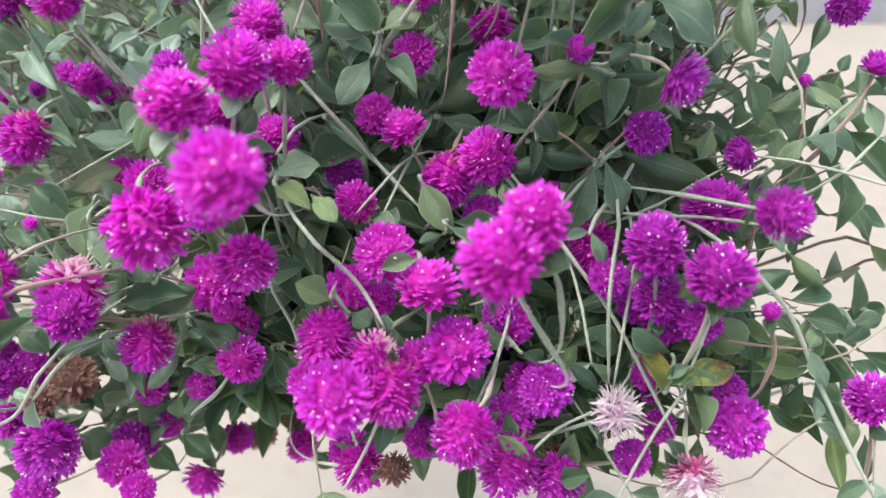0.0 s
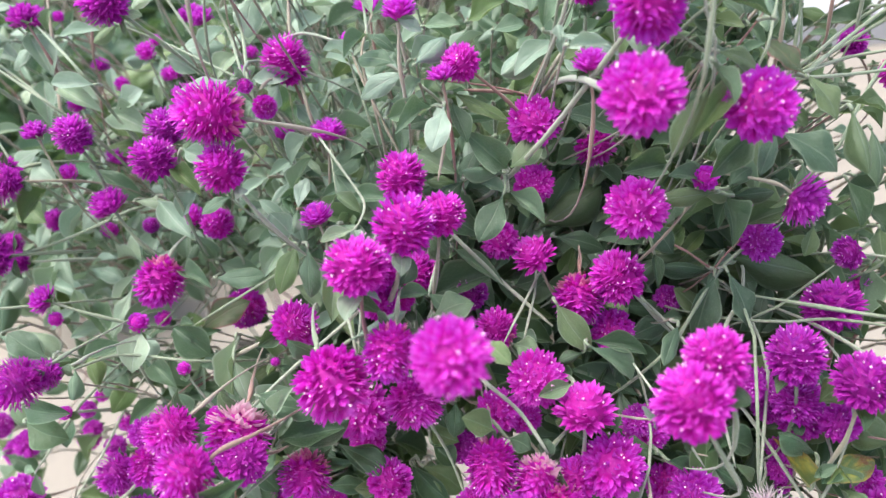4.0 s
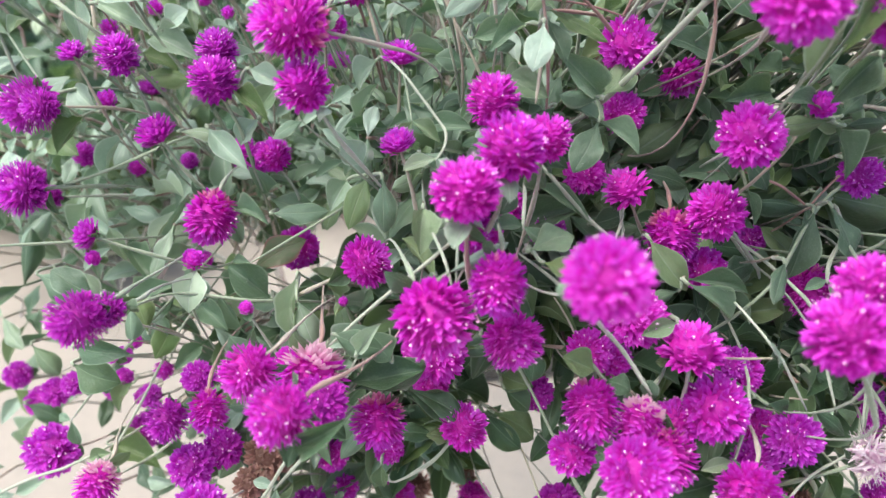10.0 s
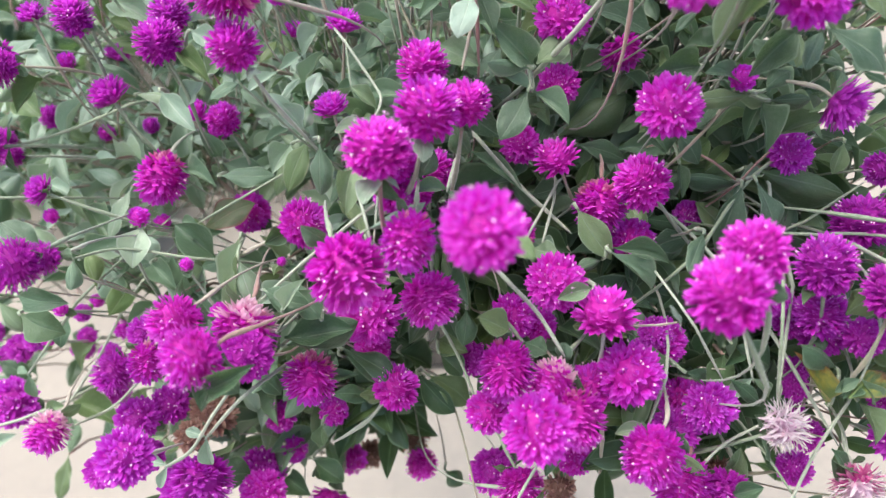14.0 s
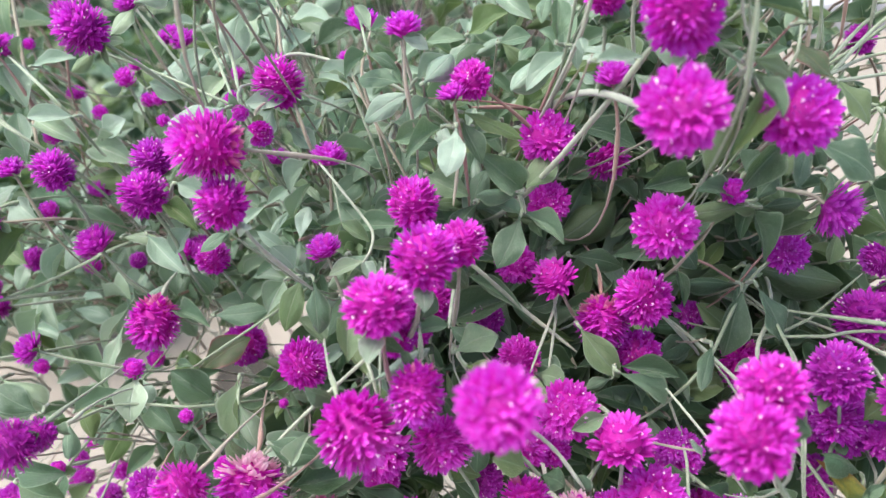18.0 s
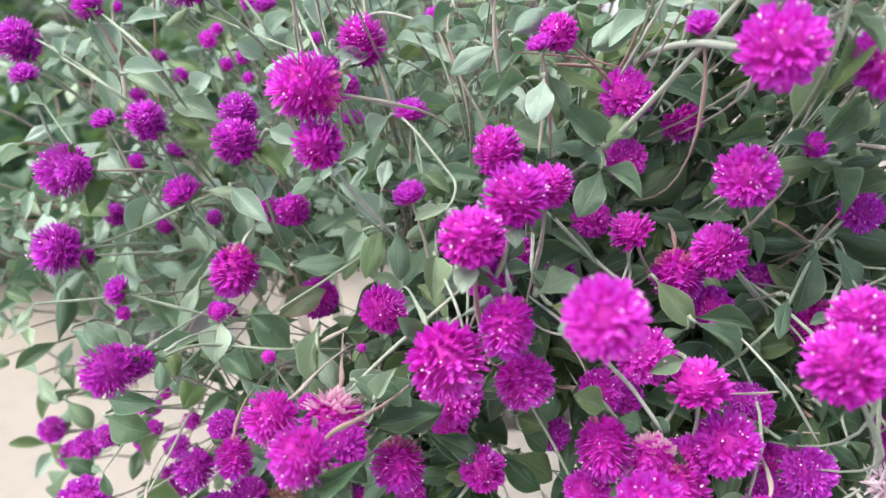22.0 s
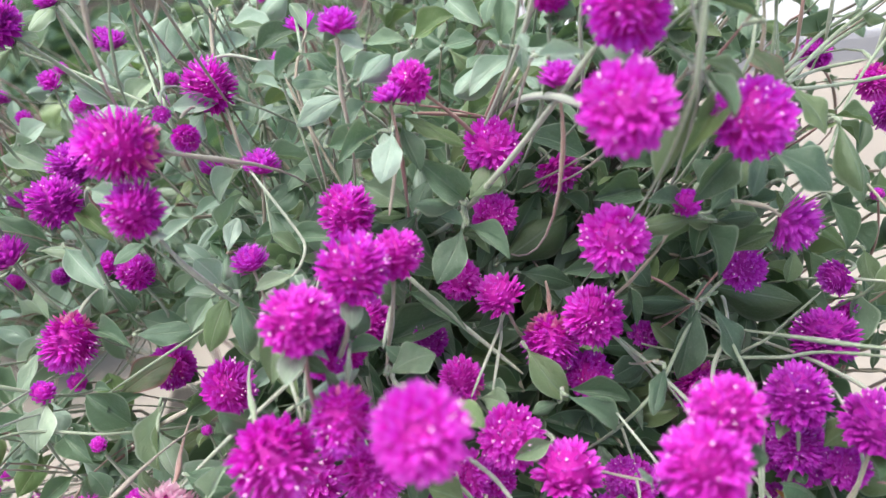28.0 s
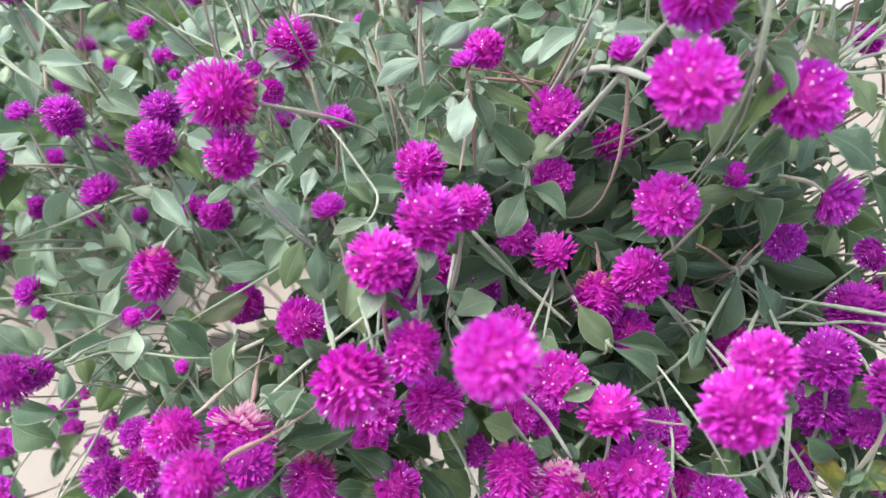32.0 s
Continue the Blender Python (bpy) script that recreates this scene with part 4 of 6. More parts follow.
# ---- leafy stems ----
# leaf tones carry light and shade: deep low down, mid at right, pale upper left
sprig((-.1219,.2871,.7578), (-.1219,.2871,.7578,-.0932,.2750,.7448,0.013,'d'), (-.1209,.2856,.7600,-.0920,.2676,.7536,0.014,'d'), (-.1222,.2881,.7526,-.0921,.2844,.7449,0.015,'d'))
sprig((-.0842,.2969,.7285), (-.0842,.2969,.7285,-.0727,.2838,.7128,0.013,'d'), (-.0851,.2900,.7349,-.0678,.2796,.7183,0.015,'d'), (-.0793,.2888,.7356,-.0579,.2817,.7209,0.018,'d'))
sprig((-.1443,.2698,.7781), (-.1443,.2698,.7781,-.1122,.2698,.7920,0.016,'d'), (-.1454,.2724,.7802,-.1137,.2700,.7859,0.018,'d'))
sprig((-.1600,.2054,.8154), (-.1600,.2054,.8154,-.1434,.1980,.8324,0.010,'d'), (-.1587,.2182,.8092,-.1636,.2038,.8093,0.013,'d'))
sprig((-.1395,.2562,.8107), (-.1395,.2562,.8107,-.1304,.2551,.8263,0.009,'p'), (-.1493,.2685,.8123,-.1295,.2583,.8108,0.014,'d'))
sprig((-.1101,.2446,.8419), (-.1101,.2446,.8419,-.1007,.2314,.8379,0.010,'g'), (-.1011,.2539,.8504,-.0779,.2546,.8630,0.007,'p'))
sprig((-.0278,.3280,.8858), (-.0278,.3280,.8858,-.0451,.3234,.9072,0.016,'g'), (-.0296,.3215,.8868,-.0469,.3108,.8981,0.008,'g'), (-.0256,.3287,.8855,-.0100,.3393,.8988,0.015,'g'), (-.0293,.3188,.8782,-.0421,.3181,.8850,0.009,'g'), (-.0260,.3324,.8708,-.0116,.3145,.8646,0.012,'g'), (-.0309,.3162,.8783,-.0445,.2990,.8660,0.016,'m'))
sprig((-.0719,.3487,.9281), (-.0719,.3487,.9281,-.0948,.3450,.9191,0.012,'p'), (-.0676,.3435,.9362,-.0531,.3425,.9460,0.013,'p'), (-.0760,.3548,.9312,-.0942,.3613,.9395,0.014,'g'))
sprig((-.0658,.3323,.9378), (-.0658,.3323,.9378,-.0518,.3389,.9482,0.013,'p'))
sprig((-.0722,.3433,.9544), (-.0722,.3433,.9544,-.0615,.3397,.9502,0.008,'p'))
sprig((-.0552,.3201,.9214), (-.0552,.3201,.9214,-.0626,.3029,.9106,0.014,'p'), (-.0510,.3325,.9183,-.0445,.3171,.9072,0.011,'m'), (-.0501,.3355,.9216,-.0239,.3256,.9131,0.009,'y'), (-.0607,.3327,.9169,-.0756,.3156,.9176,0.010,'g'))
sprig((-.0001,.3555,.9360), (-.0001,.3555,.9360,-.0220,.3435,.9279,0.013,'p'), (.0023,.3702,.9323,-.0251,.3503,.9268,0.015,'p'))
sprig((-.0091,.2767,.9584), (-.0091,.2767,.9584,.0023,.2664,.9630,0.006,'p'), (-.0101,.2882,.9566,-.0113,.2914,.9621,0.005,'p'))
sprig((-.0071,.3619,.8323), (-.0071,.3619,.8323,.0236,.3597,.8570,0.025,'m'))
sprig((-.0016,.3407,.8381), (-.0016,.3407,.8381,.0262,.3340,.8347,0.013,'m'))
sprig((.0482,.2819,.9496), (.0482,.2819,.9496,.0684,.2791,.9458,0.011,'m'), (.0442,.2764,.9392,.0297,.2620,.9165,0.011,'m'), (.0493,.2715,.9383,.0313,.2497,.9330,0.010,'y'))
sprig((.0362,.2562,.9552), (.0362,.2562,.9552,.0377,.2372,.9473,0.008,'m'))
sprig((.0925,.3017,.9303), (.0925,.3017,.9303,.0800,.3109,.9449,0.015,'r'), (.0969,.3100,.9276,.1067,.2926,.9151,0.014,'m'))
sprig((.0711,.2940,.9091), (.0711,.2940,.9091,.0535,.2823,.8964,0.014,'m'), (.0775,.2865,.9113,.0659,.2655,.9079,0.009,'m'), (.0787,.2846,.9130,.0988,.2704,.9036,0.020,'m'))
sprig((.1166,.3038,.9120), (.1166,.3038,.9120,.1181,.2795,.8964,0.011,'m'))
sprig((.1267,.3220,.9074), (.1267,.3220,.9074,.1373,.3109,.9088,0.008,'m'))
sprig((.0593,.2960,.8822), (.0593,.2960,.8822,.0343,.2950,.8833,0.010,'m'), (.0563,.2960,.8863,.0391,.2909,.8974,0.012,'m'), (.0684,.3048,.8739,.0670,.2829,.8641,0.013,'m'), (.0716,.3037,.8753,.0900,.3013,.8780,0.009,'m'), (.0670,.3003,.8820,.0783,.3039,.8909,0.010,'m'), (.0632,.3068,.8917,.0720,.3105,.8997,0.014,'m'))
sprig((.0824,.3110,.8549), (.0824,.3110,.8549,.1011,.3080,.8651,0.014,'m'))
sprig((.0842,.3281,.8268), (.0842,.3281,.8268,.1274,.3118,.8231,0.023,'m'), (.0750,.3289,.8260,.0514,.3177,.8272,0.011,'m'))
sprig((.0712,.3155,.8268), (.0712,.3155,.8268,.0453,.3104,.8379,0.010,'m'), (.0668,.3017,.8332,.0561,.2847,.8089,0.017,'m'))
sprig((.0692,.2931,.8412), (.0692,.2931,.8412,.0764,.2746,.8246,0.015,'m'))
sprig((.0307,.3456,.8896), (.0307,.3456,.8896,.0050,.3474,.9055,0.017,'m'))
sprig((-.0676,.3320,.8144), (-.0676,.3320,.8144,-.0343,.3276,.8297,0.020,'m'))
sprig((-.0550,.3341,.8403), (-.0550,.3341,.8403,-.0321,.3107,.8327,0.009,'g'))
sprig((-.0651,.2906,.8764), (-.0651,.2906,.8764,-.0572,.2850,.8659,0.012,'m'))
sprig((-.0993,.2618,.8678), (-.0993,.2618,.8678,-.0882,.2466,.8708,0.009,'m'))
sprig((-.0672,.2677,.8481), (-.0672,.2677,.8481,-.0496,.2707,.8543,0.017,'g'), (-.0638,.2571,.8494,-.0498,.2460,.8481,0.011,'y'))
sprig((-.0094,.2940,.8304), (-.0094,.2940,.8304,.0036,.2744,.8167,0.015,'m'))
sprig((.0020,.2723,.8212), (.0020,.2723,.8212,.0224,.2644,.8065,0.012,'g'), (.0047,.2797,.8182,.0279,.2693,.8183,0.011,'m'), (-.0001,.2785,.8129,-.0113,.2772,.8091,0.007,'g'))
sprig((-.1326,.3351,.8484), (-.1326,.3351,.8484,-.1451,.3153,.8386,0.015,'y'), (-.1253,.3225,.8542,-.1295,.3073,.8347,0.014,'g'), (-.1339,.3308,.8577,-.1421,.3334,.8691,0.015,'p'), (-.1433,.3474,.8409,-.1512,.3317,.8359,0.014,'p'))
sprig((-.1991,.3502,.7890), (-.1991,.3502,.7890,-.1704,.3556,.8048,0.019,'r'))
sprig((-.1877,.3296,.7871), (-.1877,.3296,.7871,-.2048,.3326,.8064,0.020,'m'), (-.1850,.3400,.7750,-.1998,.3381,.7773,0.011,'g'))
sprig((-.2183,.3255,.8103), (-.2183,.3255,.8103,-.2202,.3061,.8018,0.018,'p'))
sprig((-.1825,.3546,.8210), (-.1825,.3546,.8210,-.1548,.3516,.8247,0.014,'g'))
sprig((-.2048,.3641,.8204), (-.2048,.3641,.8204,-.1861,.3487,.8224,0.011,'g'))
sprig((-.1718,.3250,.8008), (-.1718,.3250,.8008,-.1780,.3064,.7776,0.013,'p'), (-.1704,.3115,.7975,-.1642,.2980,.7777,0.014,'p'))
sprig((-.2368,.4296,.8936), (-.2368,.4296,.8936,-.2230,.4301,.9031,0.017,'p'), (-.2448,.4335,.8893,-.2213,.4187,.8830,0.019,'p'))
sprig((-.2374,.4042,.9163), (-.2374,.4042,.9163,-.2583,.4039,.9188,0.011,'p'))
sprig((-.2620,.4177,.9122), (-.2620,.4177,.9122,-.2377,.4001,.9078,0.013,'p'), (-.2705,.4325,.9077,-.2479,.4282,.9011,0.012,'p'))
sprig((-.2124,.4579,.9095), (-.2124,.4579,.9095,-.1826,.4565,.9244,0.024,'p'))
sprig((-.1544,.4531,.9448), (-.1544,.4531,.9448,-.1604,.4389,.9251,0.019,'p'), (-.1558,.4433,.9557,-.1351,.4369,.9579,0.013,'p'))
sprig((-.1517,.3536,.9297), (-.1517,.3536,.9297,-.1761,.3445,.9323,0.013,'p'))
sprig((-.1533,.3957,.9149), (-.1533,.3957,.9149,-.1310,.3938,.9180,0.012,'p'), (-.1391,.3991,.9101,-.1510,.3963,.9024,0.018,'p'))
sprig((-.1388,.2904,.7007), (-.1388,.2904,.7007,-.1391,.2816,.6936,0.011,'d'))
sprig((-.1501,.3050,.6551), (-.1501,.3050,.6551,-.1335,.2959,.6458,0.016,'d'))
sprig((.1508,.3416,.8840), (.1508,.3416,.8840,.1504,.3160,.8705,0.012,'m'))
sprig((.1717,.2908,.8366), (.1717,.2908,.8366,.1724,.2729,.8166,0.011,'m'))
sprig((.1513,.3453,.8574), (.1513,.3453,.8574,.1701,.3452,.8586,0.008,'g'))
sprig((.1694,.3375,.8562), (.1694,.3375,.8562,.1847,.3240,.8522,0.009,'g'), (.1660,.3511,.8475,.1450,.3445,.8486,0.014,'m'))
sprig((.1598,.3447,.8391), (.1598,.3447,.8391,.1663,.3315,.8331,0.017,'m'))
sprig((.1663,.3082,.8426), (.1663,.3082,.8426,.1729,.3013,.8305,0.012,'m'))
sprig((.1568,.3246,.8377), (.1568,.3246,.8377,.1518,.3071,.8307,0.011,'m'))
sprig((.1446,.2640,.8131), (.1446,.2640,.8131,.1559,.2498,.8080,0.010,'d'))
sprig((.1687,.2447,.7949), (.1687,.2447,.7949,.1629,.2415,.8182,0.007,'m'), (.1734,.2480,.7872,.1836,.2471,.7941,0.009,'m'))
sprig((.1485,.2458,.7940), (.1485,.2458,.7940,.1632,.2365,.7953,0.014,'m'), (.1455,.2525,.7970,.1652,.2556,.8000,0.010,'d'))
sprig((.0933,.2206,.7795), (.0933,.2206,.7795,.1210,.2284,.7896,0.014,'old'), (.0913,.2299,.7669,.0784,.2350,.7918,0.011,'old'), (.0916,.2218,.7784,.0976,.2288,.7852,0.011,'d'), (.1012,.2247,.7729,.1031,.2063,.7687,0.010,'d'), (.0931,.2338,.7841,.0787,.2315,.8022,0.012,'d'))
sprig((.0921,.2173,.7523), (.0921,.2173,.7523,.1067,.2087,.7421,0.012,'d'))
sprig((.1075,.2436,.7971), (.1075,.2436,.7971,.1168,.2263,.7954,0.019,'d'))
sprig((.1333,.2424,.7718), (.1333,.2424,.7718,.1537,.2344,.7755,0.012,'y'), (.1315,.2522,.7792,.1341,.2445,.7692,0.011,'d'))
sprig((.1692,.2315,.7418), (.1692,.2315,.7418,.1666,.2063,.7314,0.009,'y'))
sprig((.0514,.2395,.7745), (.0514,.2395,.7745,.0683,.2303,.7632,0.008,'d'))
sprig((.0220,.2181,.7534), (.0220,.2181,.7534,.0314,.2035,.7561,0.008,'d'))
sprig((.0476,.2067,.7381), (.0476,.2067,.7381,.0590,.2041,.7457,0.010,'d'))
sprig((.1887,.2611,.7811), (.1887,.2611,.7811,.1716,.2469,.7806,0.010,'d'))
sprig((.1881,.2628,.7526), (.1881,.2628,.7526,.1984,.2546,.7533,0.009,'d'))
sprig((.1655,.2532,.7404), (.1655,.2532,.7404,.1832,.2401,.7322,0.013,'d'), (.1586,.2559,.7302,.1627,.2504,.7469,0.013,'d'))
sprig((.1944,.2430,.7252), (.1944,.2430,.7252,.1988,.2293,.7063,0.009,'d'))
sprig((-.2986,.5390,.9678), (-.2986,.5390,.9678,-.2478,.5309,.9781,0.028,'edge'), (-.3052,.5328,.9674,-.3090,.5224,.9793,0.014,'y'), (-.3098,.5518,.9629,-.2941,.5295,.9564,0.016,'p'))
sprig((-.3187,.5622,.9511), (-.3187,.5622,.9511,-.3195,.5406,.9286,0.024,'edge'))
sprig((-.3373,.4946,.9203), (-.3373,.4946,.9203,-.3110,.4799,.9208,0.015,'p'))
sprig((-.3097,.5072,.9110), (-.3097,.5072,.9110,-.3262,.4946,.9078,0.015,'p'))
sprig((-.1181,.5021,.9656), (-.1181,.5021,.9656,-.1393,.5108,.9789,0.015,'p'))
sprig((-.1179,.5744,.9524), (-.1179,.5744,.9524,-.0917,.5729,.9508,0.015,'p'))
sprig((-.1249,.5195,.9566), (-.1249,.5195,.9566,-.1395,.5058,.9464,0.017,'p'))
sprig((-.1107,.6085,.9368), (-.1107,.6085,.9368,-.1089,.5837,.9082,0.024,'m'))
sprig((-.1303,.4415,.9503), (-.1303,.4415,.9503,-.1504,.4421,.9588,0.012,'p'))
sprig((-.1328,.5097,.9272), (-.1328,.5097,.9272,-.1007,.5024,.9165,0.022,'p'), (-.1368,.5011,.9249,-.1099,.4858,.9259,0.020,'p'))
sprig((-.1372,.4712,.9386), (-.1372,.4712,.9386,-.1350,.4552,.9304,0.013,'p'), (-.1489,.4694,.9366,-.1633,.4459,.9250,0.027,'p'))
sprig((-.0812,.5026,.9441), (-.0812,.5026,.9441,-.0774,.4947,.9334,0.017,'m'))
sprig((-.0526,.4965,.9352), (-.0526,.4965,.9352,-.0431,.4849,.9329,0.016,'m'))
sprig((.0199,.4184,.9352), (.0199,.4184,.9352,.0027,.4066,.9187,0.014,'g'))
sprig((.0221,.4945,.9605), (.0221,.4945,.9605,.0015,.4848,.9566,0.014,'g'))
sprig((.0333,.4325,.9721), (.0333,.4325,.9721,.0138,.4288,.9719,0.012,'g'))
sprig((.0210,.3320,.9972), (.0210,.3320,.9972,.0286,.3201,.9830,0.010,'m'), (.0103,.3310,.9943,.0168,.3119,.9929,0.009,'g'))
sprig((-.0037,.3334,.9455), (-.0037,.3334,.9455,.0198,.3158,.9422,0.008,'p'), (-.0093,.3380,.9473,-.0055,.3456,.9639,0.011,'g'))
sprig((.0640,.3050,.9685), (.0640,.3050,.9685,.0600,.2883,.9631,0.010,'m'))
sprig((.0819,.3240,.9573), (.0819,.3240,.9573,.0792,.3069,.9521,0.010,'g'))
sprig((.1738,.4060,.9385), (.1738,.4060,.9385,.1986,.3916,.9466,0.017,'m'))
sprig((.2015,.3973,.9338), (.2015,.3973,.9338,.1867,.3734,.9149,0.015,'m'))
sprig((.1973,.4389,.8979), (.1973,.4389,.8979,.1717,.4436,.9136,0.022,'m'))
sprig((.1926,.4293,.9176), (.1926,.4293,.9176,.2174,.4283,.9188,0.012,'m'))
sprig((.0633,.2771,.9629), (.0633,.2771,.9629,.0373,.2748,.9755,0.009,'m'))
sprig((-.3020,.3605,.7930), (-.3020,.3605,.7930,-.2799,.3444,.7878,0.019,'p'), (-.3056,.3489,.7977,-.2842,.3338,.7924,0.020,'g'))
sprig((-.2278,.3482,.7929), (-.2278,.3482,.7929,-.2275,.3361,.7827,0.017,'p'))
sprig((-.2739,.2939,.7834), (-.2739,.2939,.7834,-.2541,.2865,.7773,0.019,'d'))
sprig((-.3829,.4082,.6514), (-.3829,.4082,.6514,-.3600,.4005,.6403,0.016,'d'))
sprig((-.3239,.3809,.6352), (-.3239,.3809,.6352,-.2898,.3658,.6319,0.023,'y'))
sprig((-.3558,.3986,.7104), (-.3558,.3986,.7104,-.3405,.3844,.6972,0.015,'g'))
sprig((-.1843,.3726,.8694), (-.1843,.3726,.8694,-.1731,.3695,.8825,0.014,'g'), (-.1819,.3551,.8721,-.1922,.3483,.8637,0.013,'p'))
sprig((-.2682,.4796,.8633), (-.2682,.4796,.8633,-.2469,.4731,.8574,0.021,'y'), (-.2771,.4721,.8501,-.2416,.4642,.8612,0.018,'y'))
sprig((-.2761,.4486,.8281), (-.2761,.4486,.8281,-.2946,.4369,.8117,0.017,'p'))
sprig((-.3137,.4348,.8368), (-.3137,.4348,.8368,-.2980,.4198,.8286,0.020,'y'))
sprig((-.2648,.3167,.8049), (-.2648,.3167,.8049,-.2834,.3228,.8202,0.017,'m'))
sprig((-.2435,.2747,.8196), (-.2435,.2747,.8196,-.2299,.2760,.8337,0.013,'m'))
sprig((-.2619,.3413,.7819), (-.2619,.3413,.7819,-.2379,.3387,.7973,0.014,'g'))
sprig((-.2487,.3215,.7777), (-.2487,.3215,.7777,-.2517,.3242,.7953,0.012,'y'))
sprig((-.2669,.3794,.7502), (-.2669,.3794,.7502,-.2603,.3546,.7390,0.019,'g'))
sprig((-.2648,.2839,.8028), (-.2648,.2839,.8028,-.2397,.2699,.8092,0.013,'d'))
sprig((-.2809,.3411,.7416), (-.2809,.3411,.7416,-.2855,.3277,.7322,0.015,'d'))
sprig((-.3000,.3914,.6789), (-.3000,.3914,.6789,-.3130,.3775,.6704,0.017,'d'))
sprig((-.1543,.3245,.7848), (-.1543,.3245,.7848,-.1547,.3188,.8054,0.009,'g'))
sprig((-.1540,.2749,.7993), (-.1540,.2749,.7993,-.1332,.2739,.8092,0.012,'p'))
sprig((-.1272,.2688,.7943), (-.1272,.2688,.7943,-.1383,.2697,.8094,0.015,'g'))
sprig((-.1644,.3431,.7701), (-.1644,.3431,.7701,-.1816,.3418,.7779,0.014,'m'))
sprig((-.2030,.3151,.7599), (-.2030,.3151,.7599,-.2076,.3162,.7740,0.013,'g'))
sprig((-.1673,.2324,.7992), (-.1673,.2324,.7992,-.1565,.2239,.7967,0.012,'d'))
sprig((-.1644,.2804,.7507), (-.1644,.2804,.7507,-.1519,.2708,.7489,0.011,'d'))
sprig((-.0448,.2400,.8068), (-.0448,.2400,.8068,-.0575,.2400,.8160,0.014,'d'), (-.0383,.2458,.7954,-.0299,.2390,.7960,0.011,'d'))
sprig((-.0485,.2438,.8536), (-.0485,.2438,.8536,-.0386,.2295,.8524,0.009,'y'))
sprig((-.0101,.2509,.8193), (-.0101,.2509,.8193,-.0249,.2459,.8185,0.009,'g'))
sprig((-.0304,.2985,.8116), (-.0304,.2985,.8116,-.0222,.2851,.8139,0.014,'g'), (-.0315,.2829,.8172,-.0220,.2737,.8198,0.012,'g'))
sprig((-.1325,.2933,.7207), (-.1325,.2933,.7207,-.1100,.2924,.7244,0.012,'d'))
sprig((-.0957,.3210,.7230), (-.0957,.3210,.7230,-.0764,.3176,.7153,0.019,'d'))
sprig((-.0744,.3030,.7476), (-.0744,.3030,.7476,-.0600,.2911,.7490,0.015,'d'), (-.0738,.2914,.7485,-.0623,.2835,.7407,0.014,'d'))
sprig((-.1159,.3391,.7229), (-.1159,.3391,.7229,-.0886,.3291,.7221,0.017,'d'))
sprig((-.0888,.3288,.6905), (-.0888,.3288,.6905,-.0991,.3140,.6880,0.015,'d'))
sprig((.0520,.3124,.7996), (.0520,.3124,.7996,.0318,.2980,.8050,0.014,'m'))
sprig((.0404,.2704,.8303), (.0404,.2704,.8303,.0307,.2502,.8276,0.009,'m'))
sprig((.0285,.2484,.7759), (.0285,.2484,.7759,.0146,.2432,.7893,0.013,'d'), (.0340,.2446,.7743,.0455,.2416,.7704,0.009,'d'))
sprig((.0166,.2173,.8227), (.0166,.2173,.8227,.0110,.2130,.8405,0.005,'p'))
sprig((.0616,.2611,.7737), (.0616,.2611,.7737,.0786,.2536,.7684,0.018,'d'))
sprig((.1223,.2588,.7837), (.1223,.2588,.7837,.1103,.2391,.7800,0.013,'y'))
sprig((.0933,.2400,.8079), (.0933,.2400,.8079,.0975,.2332,.8207,0.014,'d'))
sprig((.0341,.3541,.8573), (.0341,.3541,.8573,.0224,.3558,.8672,0.012,'m'))
sprig((.0409,.3237,.8507), (.0409,.3237,.8507,.0516,.3115,.8443,0.014,'m'), (.0390,.3276,.8385,.0303,.3318,.8509,0.016,'m'), (.0431,.3197,.8367,.0401,.2989,.8329,0.007,'m'), (.0382,.3115,.8600,.0442,.3088,.8740,0.012,'m'))
sprig((.0515,.3113,.8720), (.0515,.3113,.8720,.0411,.3010,.8669,0.010,'m'))
sprig((.0467,.3248,.8831), (.0467,.3248,.8831,.0262,.3173,.8856,0.016,'m'), (.0563,.3364,.8863,.0431,.3335,.8922,0.015,'m'))
sprig((.1061,.3157,.8822), (.1061,.3157,.8822,.1049,.2991,.8765,0.012,'m'))
sprig((.1368,.3284,.8644), (.1368,.3284,.8644,.1393,.3105,.8493,0.012,'m'))
sprig((.1271,.3322,.8378), (.1271,.3322,.8378,.1219,.3246,.8245,0.010,'g'))
sprig((.1497,.3141,.8235), (.1497,.3141,.8235,.1355,.2914,.8105,0.017,'m'))
sprig((.1149,.3277,.7965), (.1149,.3277,.7965,.0996,.3308,.8068,0.012,'m'))
sprig((.0320,.3072,.7948), (.0320,.3072,.7948,.0133,.3034,.8104,0.011,'m'))
sprig((-.1048,.3508,.8650), (-.1048,.3508,.8650,-.0840,.3395,.8707,0.013,'g'))
sprig((-.1079,.3187,.8675), (-.1079,.3187,.8675,-.0966,.3080,.8696,0.010,'g'))
sprig((-.1113,.4083,.8881), (-.1113,.4083,.8881,-.1196,.3888,.8838,0.014,'m'))
sprig((-.0800,.3578,.9115), (-.0800,.3578,.9115,-.0662,.3594,.9126,0.011,'g'), (-.0812,.3451,.9082,-.0614,.3335,.9184,0.012,'g'), (-.0764,.3489,.9006,-.0612,.3513,.9039,0.010,'m'), (-.0850,.3543,.9078,-.0814,.3502,.9007,0.005,'p'))
sprig((-.0281,.3650,.8862), (-.0281,.3650,.8862,-.0141,.3616,.8986,0.014,'m'), (-.0301,.3683,.9033,-.0425,.3537,.9042,0.011,'g'), (-.0384,.3620,.8804,-.0481,.3476,.8719,0.013,'g'))
